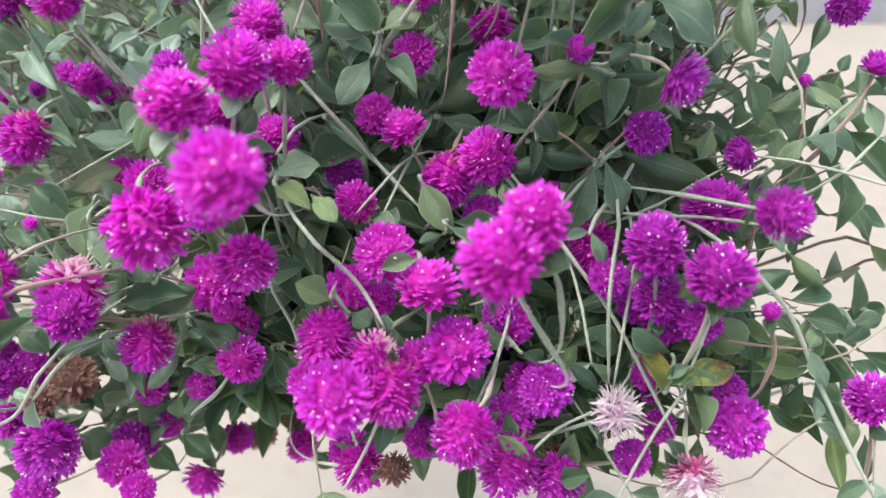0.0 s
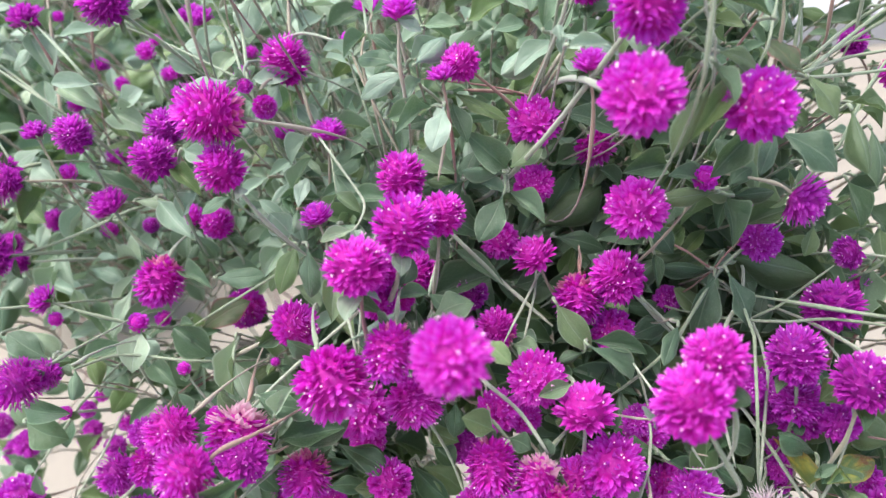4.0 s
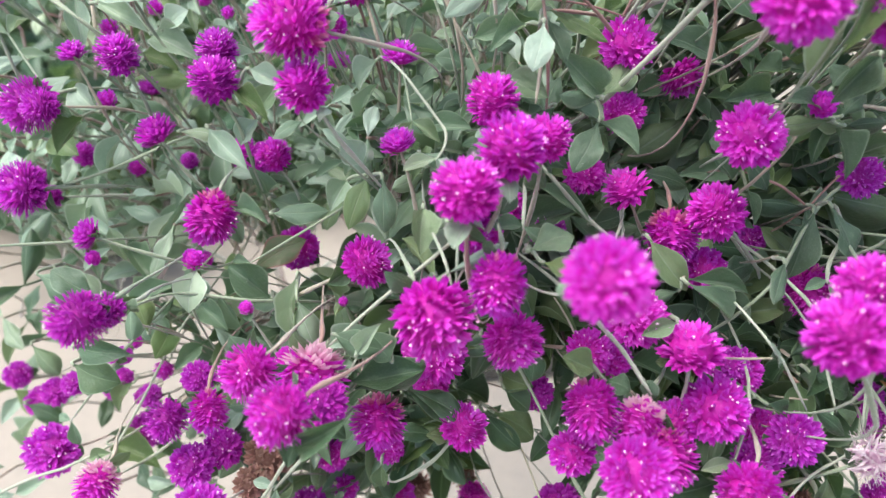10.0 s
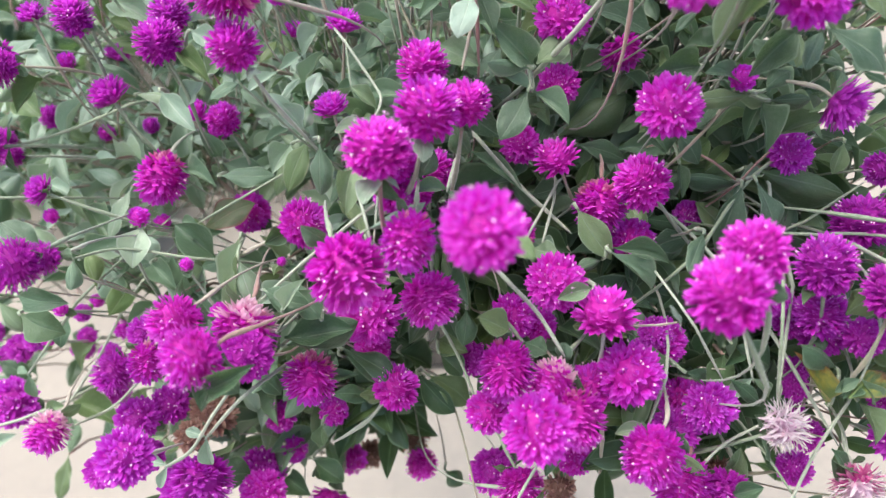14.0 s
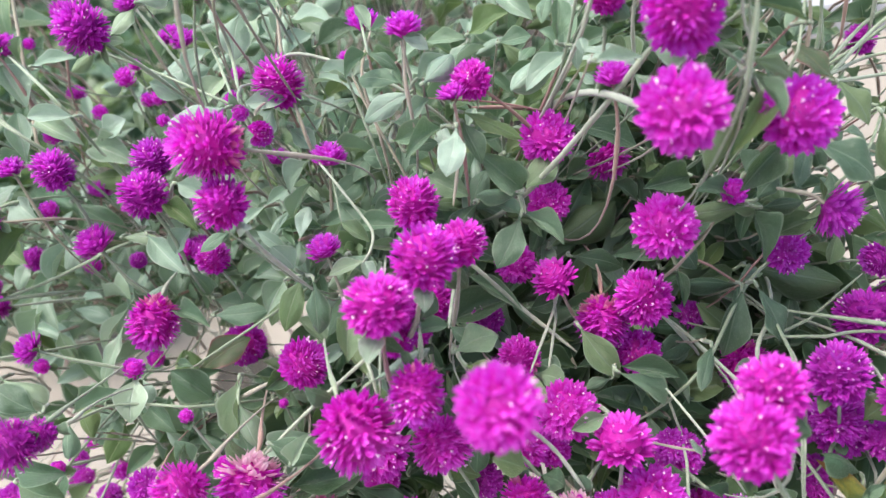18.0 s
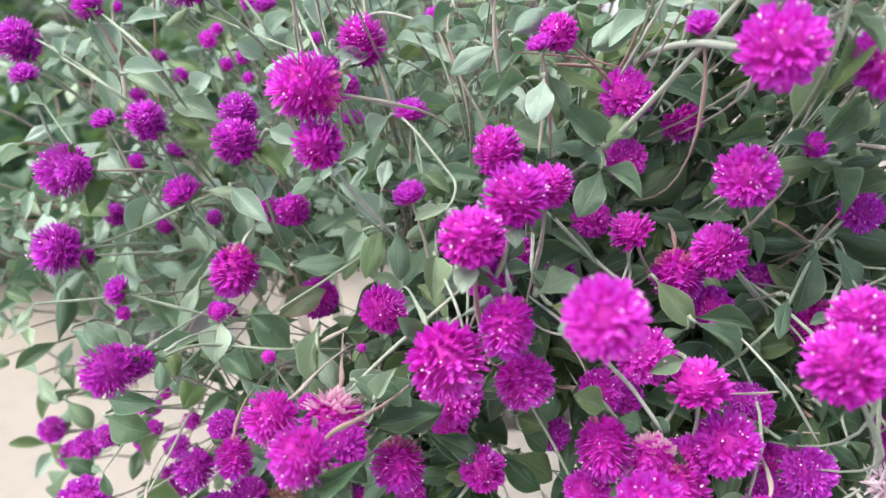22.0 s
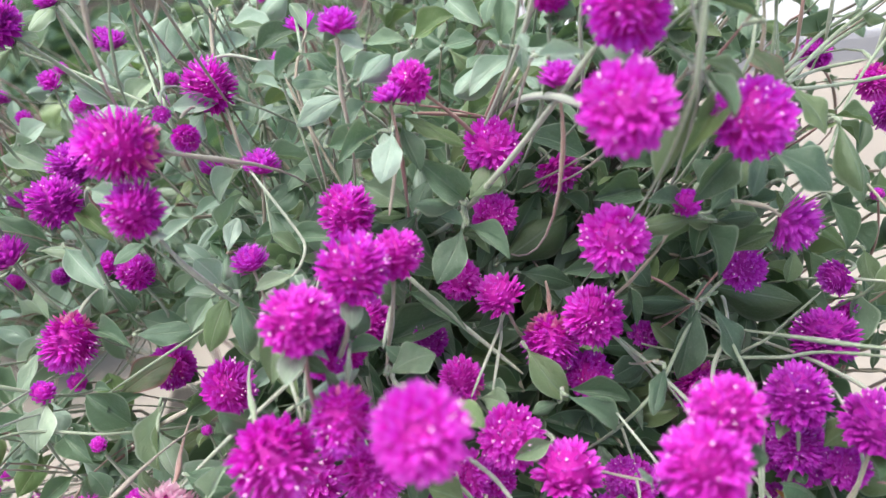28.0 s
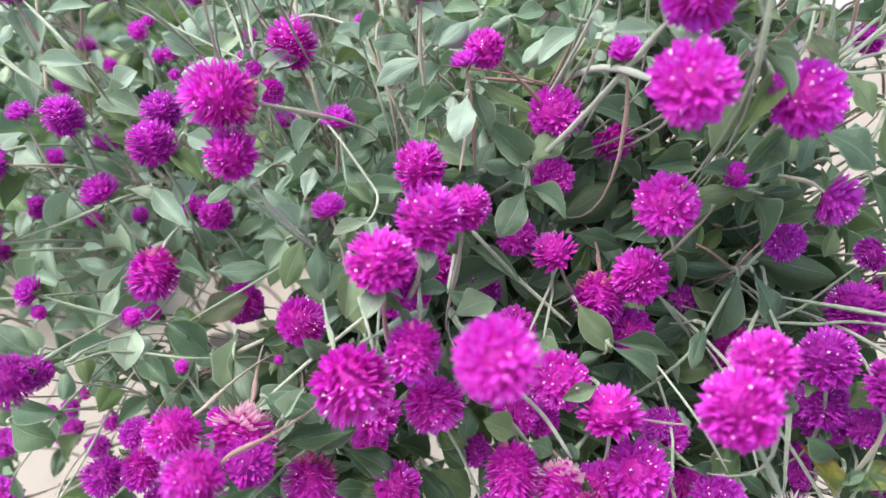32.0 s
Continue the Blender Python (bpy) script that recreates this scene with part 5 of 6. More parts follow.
sprig((-.0055,.3817,.9082), (-.0055,.3817,.9082,-.0195,.3625,.9075,0.011,'y'), (.0029,.3852,.9140,-.0246,.3719,.9071,0.018,'y'))
sprig((-.0982,.3726,.8794), (-.0982,.3726,.8794,-.1086,.3565,.8816,0.015,'g'), (-.0828,.3698,.8858,-.0963,.3686,.8936,0.013,'g'), (-.0936,.3761,.8885,-.1060,.3652,.8838,0.015,'g'))
sprig((-.0682,.3354,.8940), (-.0682,.3354,.8940,-.0533,.3195,.8916,0.016,'g'))
sprig((-.0482,.3260,.8821), (-.0482,.3260,.8821,-.0596,.3135,.8780,0.013,'m'))
sprig((-.2853,.4393,.8813), (-.2853,.4393,.8813,-.2884,.4565,.9077,0.015,'p'))
sprig((-.2697,.4408,.8520), (-.2697,.4408,.8520,-.2423,.4251,.8359,0.017,'g'))
sprig((-.2742,.4049,.8604), (-.2742,.4049,.8604,-.2878,.4131,.8731,0.016,'p'), (-.2849,.4101,.8551,-.2956,.3900,.8482,0.015,'y'))
sprig((-.2692,.4222,.8407), (-.2692,.4222,.8407,-.2855,.4090,.8182,0.012,'p'))
sprig((-.1887,.3509,.8895), (-.1887,.3509,.8895,-.1736,.3360,.8821,0.010,'y'), (-.1789,.3446,.9011,-.1652,.3383,.8955,0.011,'p'))
sprig((-.2128,.3826,.8563), (-.2128,.3826,.8563,-.1935,.3628,.8430,0.014,'p'))
sprig((-.2325,.4001,.8478), (-.2325,.4001,.8478,-.2119,.3955,.8503,0.010,'p'))
sprig((-.1870,.3768,.8160), (-.1870,.3768,.8160,-.1630,.3675,.8146,0.015,'g'), (-.1874,.3729,.8229,-.1912,.3662,.8394,0.011,'g'))
sprig((-.3277,.4464,.8480), (-.3277,.4464,.8480,-.3058,.4541,.8647,0.015,'p'))
sprig((-.3490,.4397,.8027), (-.3490,.4397,.8027,-.3561,.4420,.8212,0.022,'p'))
sprig((-.3202,.5685,.9246), (-.3202,.5685,.9246,-.2912,.5595,.9283,0.010,'p'))
sprig((-.3086,.4989,.9390), (-.3086,.4989,.9390,-.3332,.5003,.9383,0.008,'p'))
sprig((-.3144,.4867,.9210), (-.3144,.4867,.9210,-.3291,.4807,.9285,0.015,'p'))
sprig((-.2927,.4668,.9226), (-.2927,.4668,.9226,-.3117,.4628,.9153,0.014,'p'), (-.2919,.4658,.9302,-.2755,.4459,.9133,0.020,'p'))
sprig((-.2656,.4441,.9325), (-.2656,.4441,.9325,-.2412,.4366,.9392,0.010,'p'))
sprig((-.1997,.4328,.9612), (-.1997,.4328,.9612,-.1832,.4263,.9695,0.012,'p'), (-.2043,.4422,.9564,-.2137,.4244,.9551,0.012,'p'))
sprig((-.1515,.3459,.9833), (-.1515,.3459,.9833,-.1402,.3381,.9923,0.012,'g'))
sprig((-.1750,.4635,.9246), (-.1750,.4635,.9246,-.1918,.4459,.9172,0.016,'p'))
sprig((-.1944,.4460,.9045), (-.1944,.4460,.9045,-.2083,.4438,.9162,0.017,'p'))
sprig((-.1652,.4251,.9201), (-.1652,.4251,.9201,-.1729,.4050,.9160,0.014,'p'))
sprig((-.1432,.4789,.9212), (-.1432,.4789,.9212,-.1442,.4887,.9371,0.013,'p'))
sprig((-.1203,.4707,.9250), (-.1203,.4707,.9250,-.1319,.4531,.9213,0.017,'p'), (-.1175,.4548,.9222,-.0945,.4508,.9348,0.017,'m'))
sprig((-.0607,.3798,.9402), (-.0607,.3798,.9402,-.0457,.3668,.9460,0.010,'g'))
sprig((-.0373,.4100,.9326), (-.0373,.4100,.9326,-.0194,.3980,.9439,0.018,'y'))
sprig((-.1336,.4054,.8961), (-.1336,.4054,.8961,-.1215,.3960,.8875,0.013,'p'))
sprig((-.1241,.3801,.8880), (-.1241,.3801,.8880,-.1346,.3641,.8823,0.014,'p'), (-.1155,.3883,.8890,-.0902,.3758,.8912,0.009,'g'))
sprig((-.0142,.4537,.9396), (-.0142,.4537,.9396,-.0018,.4331,.9338,0.016,'p'))
sprig((.0044,.3206,.9694), (.0044,.3206,.9694,.0132,.3098,.9642,0.012,'g'))
sprig((-.1034,.5706,.9276), (-.1034,.5706,.9276,-.1203,.5534,.9224,0.020,'p'))
sprig((-.0399,.3764,.9207), (-.0399,.3764,.9207,-.0531,.3651,.9181,0.013,'g'))
sprig((-.0265,.3806,.9355), (-.0265,.3806,.9355,-.0119,.3796,.9397,0.012,'g'))
sprig((-.0799,.2712,.8634), (-.0799,.2712,.8634,-.0734,.2748,.8741,0.010,'m'))
sprig((-.1082,.2898,.8572), (-.1082,.2898,.8572,-.1084,.2704,.8514,0.014,'g'))
sprig((.0422,.3328,.8300), (.0422,.3328,.8300,.0667,.3389,.8419,0.015,'y'))
sprig((-.0237,.3389,.8112), (-.0237,.3389,.8112,-.0088,.3350,.8197,0.013,'m'))
sprig((-.0582,.3378,.8621), (-.0582,.3378,.8621,-.0415,.3216,.8554,0.015,'m'))
sprig((-.0067,.3761,.8672), (-.0067,.3761,.8672,-.0236,.3707,.8576,0.017,'g'), (.0046,.3808,.8597,.0187,.3807,.8685,0.014,'g'))
sprig((-.0237,.3632,.8458), (-.0237,.3632,.8458,-.0344,.3528,.8414,0.013,'m'))
sprig((.0813,.3126,.9013), (.0813,.3126,.9013,.0762,.2950,.8959,0.011,'m'))
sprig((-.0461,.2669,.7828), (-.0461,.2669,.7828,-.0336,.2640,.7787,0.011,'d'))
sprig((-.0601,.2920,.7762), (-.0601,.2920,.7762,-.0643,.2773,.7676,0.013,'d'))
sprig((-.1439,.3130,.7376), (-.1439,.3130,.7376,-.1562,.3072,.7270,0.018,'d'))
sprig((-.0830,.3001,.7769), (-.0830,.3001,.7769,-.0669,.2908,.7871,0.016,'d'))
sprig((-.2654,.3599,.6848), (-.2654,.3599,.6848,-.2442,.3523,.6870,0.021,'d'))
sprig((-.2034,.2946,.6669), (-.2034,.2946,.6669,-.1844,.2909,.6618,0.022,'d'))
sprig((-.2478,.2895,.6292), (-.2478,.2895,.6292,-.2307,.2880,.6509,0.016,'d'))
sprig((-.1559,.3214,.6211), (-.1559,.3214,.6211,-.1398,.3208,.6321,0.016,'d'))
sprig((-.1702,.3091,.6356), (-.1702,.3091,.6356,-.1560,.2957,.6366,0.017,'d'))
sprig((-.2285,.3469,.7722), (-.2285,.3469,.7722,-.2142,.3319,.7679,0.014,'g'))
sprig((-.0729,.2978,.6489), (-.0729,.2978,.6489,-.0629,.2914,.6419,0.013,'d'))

# ---- long bare stems ----
stalk(0.0009, 'w', (-.1435,.3984,.9174), (-.1380,.4090,.9280), (-.1303,.4082,.9325), (-.1208,.4047,.9339), (-.1047,.3973,.9301), (-.0788,.3717,.9247))
stalk(0.0007, 'w', (-.1457,.4019,.9164), (-.1338,.4037,.9178), (-.1235,.4008,.9149))
stalk(0.0008, 'g', (-.1745,.4386,.9469), (-.1675,.4301,.9302), (-.1570,.3969,.9178))
stalk(0.0007, 'g', (-.2241,.4204,.9436), (-.1984,.4221,.9289), (-.1613,.3908,.9203))
stalk(0.0008, 'g', (-.3054,.4416,.9191), (-.2755,.4245,.9022))
stalk(0.0009, 'g', (-.2796,.4527,.9370), (-.2461,.4127,.9218), (-.2404,.4247,.8924), (-.2300,.4189,.8774))
stalk(0.0007, 'w', (-.1115,.3520,.8901), (-.0997,.3369,.8767), (-.0958,.3283,.8726), (-.0974,.3174,.8703), (-.1016,.3109,.8678))
stalk(0.0005, 'g', (-.1120,.3573,.8862), (-.1099,.3394,.8716))
stalk(0.0006, 'g', (-.1580,.3237,.8858), (-.1352,.3280,.8544))
stalk(0.0007, 'g', (-.1524,.3435,.8248), (-.1979,.3404,.8004))
stalk(0.0010, 'w', (-.0530,.3141,.8576), (-.0323,.3150,.8305), (-.0108,.2959,.8158))
stalk(0.0009, 'w', (-.0640,.3034,.8510), (-.0684,.2804,.8505))
stalk(0.0007, 'w', (-.1051,.2771,.8531), (-.1017,.2628,.8499), (-.0994,.2539,.8418))
stalk(0.0006, 'w', (-.0957,.2661,.8616), (-.0984,.2516,.8451))
stalk(0.0008, 'w', (-.1060,.2733,.8441), (-.1312,.2729,.8227), (-.1526,.2698,.8046))
stalk(0.0009, 'w', (-.0475,.2373,.8361), (-.0336,.2417,.8143), (-.0230,.2333,.7979))
stalk(0.0007, 'w', (-.0196,.3060,.8314), (-.0364,.2738,.8265))
stalk(0.0007, 'w', (-.0178,.3072,.8277), (-.0268,.2822,.8187))
stalk(0.0015, 'w', (.0020,.2570,.9470), (.0008,.3000,.9365), (-.0010,.3420,.9210), (-.0070,.3820,.8990))
stalk(0.0013, 'w', (.0140,.2870,.9580), (.0040,.2980,.9370), (-.0085,.3220,.9050), (-.0240,.3360,.8790))
stalk(0.0011, 'p', (.0090,.3790,.9260), (-.0030,.3700,.9120), (-.0070,.3820,.8990))
stalk(0.0010, 'r', (-.0440,.3590,.9140), (-.0240,.3690,.9075), (-.0070,.3820,.8990))
stalk(0.0008, 'b', (-.0851,.3877,.9472), (-.0919,.3707,.9306), (-.0871,.3542,.9078))
stalk(0.0007, 'b', (-.0967,.3722,.9319), (-.0904,.3604,.9171), (-.0812,.3474,.8985))
stalk(0.0008, 'b', (-.0547,.3235,.9066), (-.0601,.3059,.8934))
stalk(0.0009, 'g', (.1091,.3330,.9197), (.1443,.3644,.9129), (.1642,.3616,.9161))
stalk(0.0010, 'g', (.1224,.3552,.9187), (.1560,.3866,.9228), (.1706,.3815,.9342))
stalk(0.0009, 'g', (.1009,.3128,.8534), (.0738,.3082,.8347), (.0417,.2751,.8178))
stalk(0.0007, 'g', (.1278,.3083,.8294), (.0964,.2934,.8190))
stalk(0.0008, 'g', (.0918,.2727,.8258), (.1116,.2751,.8236), (.1299,.2594,.8297))
stalk(0.0010, 'w', (.0746,.2885,.8270), (.0659,.2792,.8219), (.0614,.2703,.8179))
stalk(0.0008, 'g', (.0713,.2622,.8282), (.0648,.2361,.8121), (.0679,.2279,.7730))
stalk(0.0008, 'b', (.0568,.3064,.8798), (.0468,.3025,.8655), (.0374,.3056,.8493))
stalk(0.0006, 'r', (.0915,.3166,.8533), (.0769,.3126,.8397), (.0700,.3116,.8302))
stalk(0.0007, 'r', (.0715,.3129,.8285), (.0574,.3156,.8396))
stalk(0.0008, 'b', (.0005,.3372,.9339), (-.0073,.3514,.9121))
stalk(0.0008, 'w', (.0352,.3144,.8174), (.0464,.3097,.8022))
stalk(0.0008, 'w', (-.1507,.2596,.7901), (-.1628,.2376,.7961))
stalk(0.0009, 'w', (-.2033,.2397,.7332), (-.1897,.2407,.7423), (-.1762,.2430,.7623))
stalk(0.0009, 'w', (-.1824,.2422,.7479), (-.1622,.2444,.7708), (-.1507,.2611,.7690))
stalk(0.0008, 'g', (-.2405,.2922,.8158), (-.2256,.3125,.8066), (-.1931,.3117,.8000))
stalk(0.0009, 'w', (-.2836,.3085,.6892), (-.2677,.3275,.6839), (-.2361,.3130,.7215))
stalk(0.0008, 'w', (-.2923,.3220,.6893), (-.2782,.3475,.7031), (-.2555,.3600,.7361))
stalk(0.0008, 'g', (-.3137,.3351,.7053), (-.2638,.3247,.7651))
stalk(0.0009, 'w', (-.3663,.3234,.6628), (-.3411,.3249,.6734), (-.3204,.3220,.6824))
stalk(0.0007, 'g', (-.0730,.2622,.7934), (-.0649,.2567,.7757), (-.0580,.2369,.7660))
stalk(0.0008, 'g', (-.3130,.3358,.8252), (-.2845,.3483,.8165))
stalk(0.0010, 'g', (-.3070,.3833,.8264), (-.2776,.3961,.8290), (-.2367,.3985,.8432))
stalk(0.0007, 'g', (-.3204,.4357,.8953), (-.3012,.4141,.8734))
stalk(0.0009, 'w', (.0514,.2668,.8135), (.0738,.2526,.7852), (.0974,.2208,.7496))
stalk(0.0008, 'w', (.0799,.2606,.8077), (.0716,.2327,.7647))
stalk(0.0007, 'w', (.1050,.2321,.8049), (.0985,.2246,.7840))
stalk(0.0008, 'w', (.0998,.2281,.7694), (.0862,.2182,.7498), (.0720,.2034,.7286))
stalk(0.0010, 'w', (.1214,.2420,.8200), (.1364,.2332,.8046), (.1512,.2235,.7773), (.1747,.1970,.7371))
stalk(0.0007, 'w', (.0638,.2278,.7571), (.0480,.2239,.7503), (.0344,.2168,.7401))
stalk(0.0008, 'w', (-.0279,.2276,.7504), (-.0346,.2280,.7312), (-.0446,.2221,.7124))
stalk(0.0008, 'w', (.0226,.2380,.7776), (.0126,.2239,.7613))
stalk(0.0007, 'w', (.0591,.2549,.7910), (.0637,.2416,.7693))
stalk(0.0006, 'w', (.0318,.2401,.8046), (.0475,.2381,.7759))
stalk(0.0009, 'g', (.1529,.2988,.8419), (.1641,.3031,.8533), (.1787,.3085,.8652))
stalk(0.0007, 'b', (.1539,.3113,.8653), (.1561,.2994,.8465))
stalk(0.0007, 'w', (.1494,.2938,.8408), (.1652,.2850,.8407), (.1894,.2817,.8344))
stalk(0.0005, 'b', (.1638,.2324,.7859), (.1810,.2381,.7975))
stalk(0.0005, 'b', (.1272,.2072,.7400), (.1434,.2157,.7526), (.1549,.2203,.7594))
stalk(0.0005, 'b', (.1789,.2212,.7585), (.1771,.2050,.7374))
stalk(0.0005, 'r', (.1212,.2275,.7949), (.1472,.2286,.7909))
stalk(0.0006, 'g', (.0654,.2196,.7482), (.0795,.2056,.7293))
stalk(0.0006, 'b', (-.0615,.2473,.7125), (-.0571,.2322,.6944))
stalk(0.0007, 'w', (.1696,.2848,.8413), (.1852,.2952,.8519))
stalk(0.0010, 'g', (-.1542,.3723,.9796), (-.1546,.4048,.9429), (-.1492,.3741,.9222))
stalk(0.0008, 'b', (-.1556,.3704,1.0179), (-.1433,.3492,.9984), (-.1398,.3529,.9808))
stalk(0.0009, 'w', (-.2183,.4642,.9662), (-.2062,.4625,.9432), (-.1916,.4470,.9242))
stalk(0.0009, 'g', (-.3222,.4575,.9256), (-.2981,.4424,.9142), (-.2764,.4291,.8991))
stalk(0.0011, 'b', (-.2870,.5111,.9819), (-.2834,.4780,.9314), (-.2741,.4355,.8937))
stalk(0.0009, 'g', (-.2826,.4675,.9299), (-.2463,.4385,.8877))
stalk(0.0008, 'g', (-.3430,.4919,.9632), (-.3221,.4859,.9451))
stalk(0.0009, 'g', (-.1469,.3869,1.0136), (-.1366,.3895,.9802), (-.1325,.4131,.9577))
stalk(0.0009, 'b', (-.1090,.5135,.9845), (-.1208,.5089,.9594), (-.1336,.4608,.9427))
stalk(0.0010, 'b', (-.1323,.4344,.9509), (-.1313,.4099,.9247), (-.1244,.3875,.8990))
stalk(0.0007, 'g', (-.0898,.3936,.9500), (-.0876,.3649,.9414))
stalk(0.0008, 'p', (-.0732,.3530,.9521), (-.0699,.3491,.9308))
stalk(0.0007, 'g', (-.1001,.3786,.9325), (-.0911,.3603,.9025))
stalk(0.0007, 'g', (.0094,.3357,1.0036), (-.0010,.3278,.9781), (-.0055,.3359,.9435))
stalk(0.0009, 'w', (.0133,.2918,.9886), (.0006,.2939,.9830), (-.0036,.3025,.9733), (-.0066,.3062,.9597))
stalk(0.0008, 'r', (-.0124,.3533,.9133), (-.0014,.3562,.9352))
stalk(0.0006, 'g', (-.0185,.4058,.9764), (-.0068,.3573,.9603))
stalk(0.0005, 'g', (.0391,.2732,.9816), (.0393,.2668,.9608))
stalk(0.0008, 'g', (-.0717,.4690,.9558), (-.0783,.4850,.9728))
stalk(0.0005, 'r', (-.0656,.3493,.9249), (-.0344,.3463,.9199), (-.0111,.3530,.9102))
stalk(0.0007, 'g', (.0859,.3199,.9888), (.0816,.3132,.9650), (.0737,.2984,.9450))
stalk(0.0007, 'g', (.0968,.3219,.9858), (.0742,.3037,.9771), (.0509,.2857,.9719))
stalk(0.0010, 'g', (.1122,.3370,.9186), (.1593,.3775,.9263), (.1822,.3668,.9496))
stalk(0.0010, 'g', (.1424,.3745,.9131), (.1680,.3823,.9234), (.1868,.3748,.9365))
stalk(0.0009, 'g', (.0971,.3166,.9231), (.1405,.3411,.9135), (.1762,.3372,.9183))
stalk(0.0007, 'g', (.1070,.3469,.9502), (.1067,.3382,.9319))
stalk(0.0008, 'g', (.1171,.3080,.8939), (.1458,.3407,.9114), (.1738,.3582,.9352))
stalk(0.0006, 'g', (.0279,.2689,.9619), (.0432,.2717,.9502))
stalk(0.0006, 'w', (.0345,.2668,.9839), (.0349,.2651,.9717), (.0394,.2644,.9598))
stalk(0.0006, 'g', (-.1404,.3960,1.0049), (-.1408,.4182,.9692))
stalk(0.0006, 'g', (-.1408,.4150,1.0011), (-.1339,.4348,.9605), (-.1301,.4297,.9513))


# ---- the leaves that fill the clump ----
FACE = np.array([((p - TOP).x, (p - TOP).dot(UP), (p - TOP).dot(AHEAD), rad) for p, rad in BLOOMS])
CLEAR = np.array([((p - TOP).x, (p - TOP).dot(UP), (p - TOP).dot(AHEAD), rad) for p, rad in BLOOMS + SHOWN])


def sheet(u, v):
    """How far in along the camera's view the clump's face lies, u to the side and v up in that view: as the flowers
    round there.
    """
    near = (FACE[:, 0] - u) ** 2 + (FACE[:, 1] - v) ** 2 + 0.0004
    pick = np.argsort(near)[:6]
    weight = 1 / near[pick]
    return float((FACE[pick, 2] * weight).sum() / weight.sum())


def spray(r, near, far, size, zone=(-0.46, 0.24, -0.125, 0.36)):
    """A node of the clump and the leaves of its one or two tiers."""
    while True:
        u, v = r.uniform(*zone[:2]), r.uniform(*zone[2:])
        # thinner towards the open side, the lower rim and the lower left
        keep = 1.0
        rim = -0.015 if -0.105 < u < -0.045 else -0.095 if -0.24 < u <= -0.10 else -0.10 if -0.03 < u < 0.07 else -0.07
        if v < rim:
            keep = 0.03 if -0.105 < u < -0.045 else 0.12
        if u > 0.10:
            keep = min(keep, 0.6)
        if u > 0.17 or (u < -0.24 and v < 0.0):
            keep = min(keep, 0.2)
        if v > 0.13 and u < -0.02:
            keep = min(keep, 0.12 if u < -0.18 else 0.3)
        if u < -0.13 and v < 0.075:
            keep = min(keep, 0.13 if v > 0 else 0.10)
        if r.random() > keep:
            continue
        w = sheet(u, v) + r.uniform(near, far)
        over = CLEAR[np.hypot(CLEAR[:, 0] - u, CLEAR[:, 1] - v) < CLEAR[:, 3] + 0.018]
        if len(over):
            w = max(w, float((over[:, 2] + over[:, 3] * 0.6).max()) + 0.008)
        node = TOP + Vector((u, 0, 0)) + UP * v + AHEAD * w
        if node.z > 0.08:
            break
    axis = (Vector((u * 0.9, -0.35, 0.85)) + Vector((r.uniform(-0.6, 0.6), r.uniform(-0.5, 0.3), r.uniform(-0.4, 0.3)))).normalized()
    start = r.uniform(0, math.tau)
    side = axis.orthogonal().normalized()
    leaves = []
    for tier in range(r.choice((1, 2, 2))):
        at = node - axis * 0.02 * tier
        for k in range(2):
            s = Matrix.Rotation(start + k * math.pi + tier * math.pi / 2 + r.uniform(-0.35, 0.35), 3, axis) @ side
            ln = size * r.uniform(0.6, 1.1) * (0.66 if v > 0.08 else 0.95)
            d = (s + axis * r.uniform(-0.3, 0.55)).normalized()
            # light and shade put into the tone: pale upper left, darker low and right
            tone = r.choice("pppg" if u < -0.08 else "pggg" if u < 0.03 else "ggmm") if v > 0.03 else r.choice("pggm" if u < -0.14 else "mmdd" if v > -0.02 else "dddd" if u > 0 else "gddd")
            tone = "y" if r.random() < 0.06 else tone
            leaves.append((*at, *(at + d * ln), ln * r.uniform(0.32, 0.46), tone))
    return node, leaves


r = random.Random(3)
for k in range(70):
    node, leaves = spray(r, 0.004, 0.045, 0.034)
    sprig(node, *leaves, open_air=False)


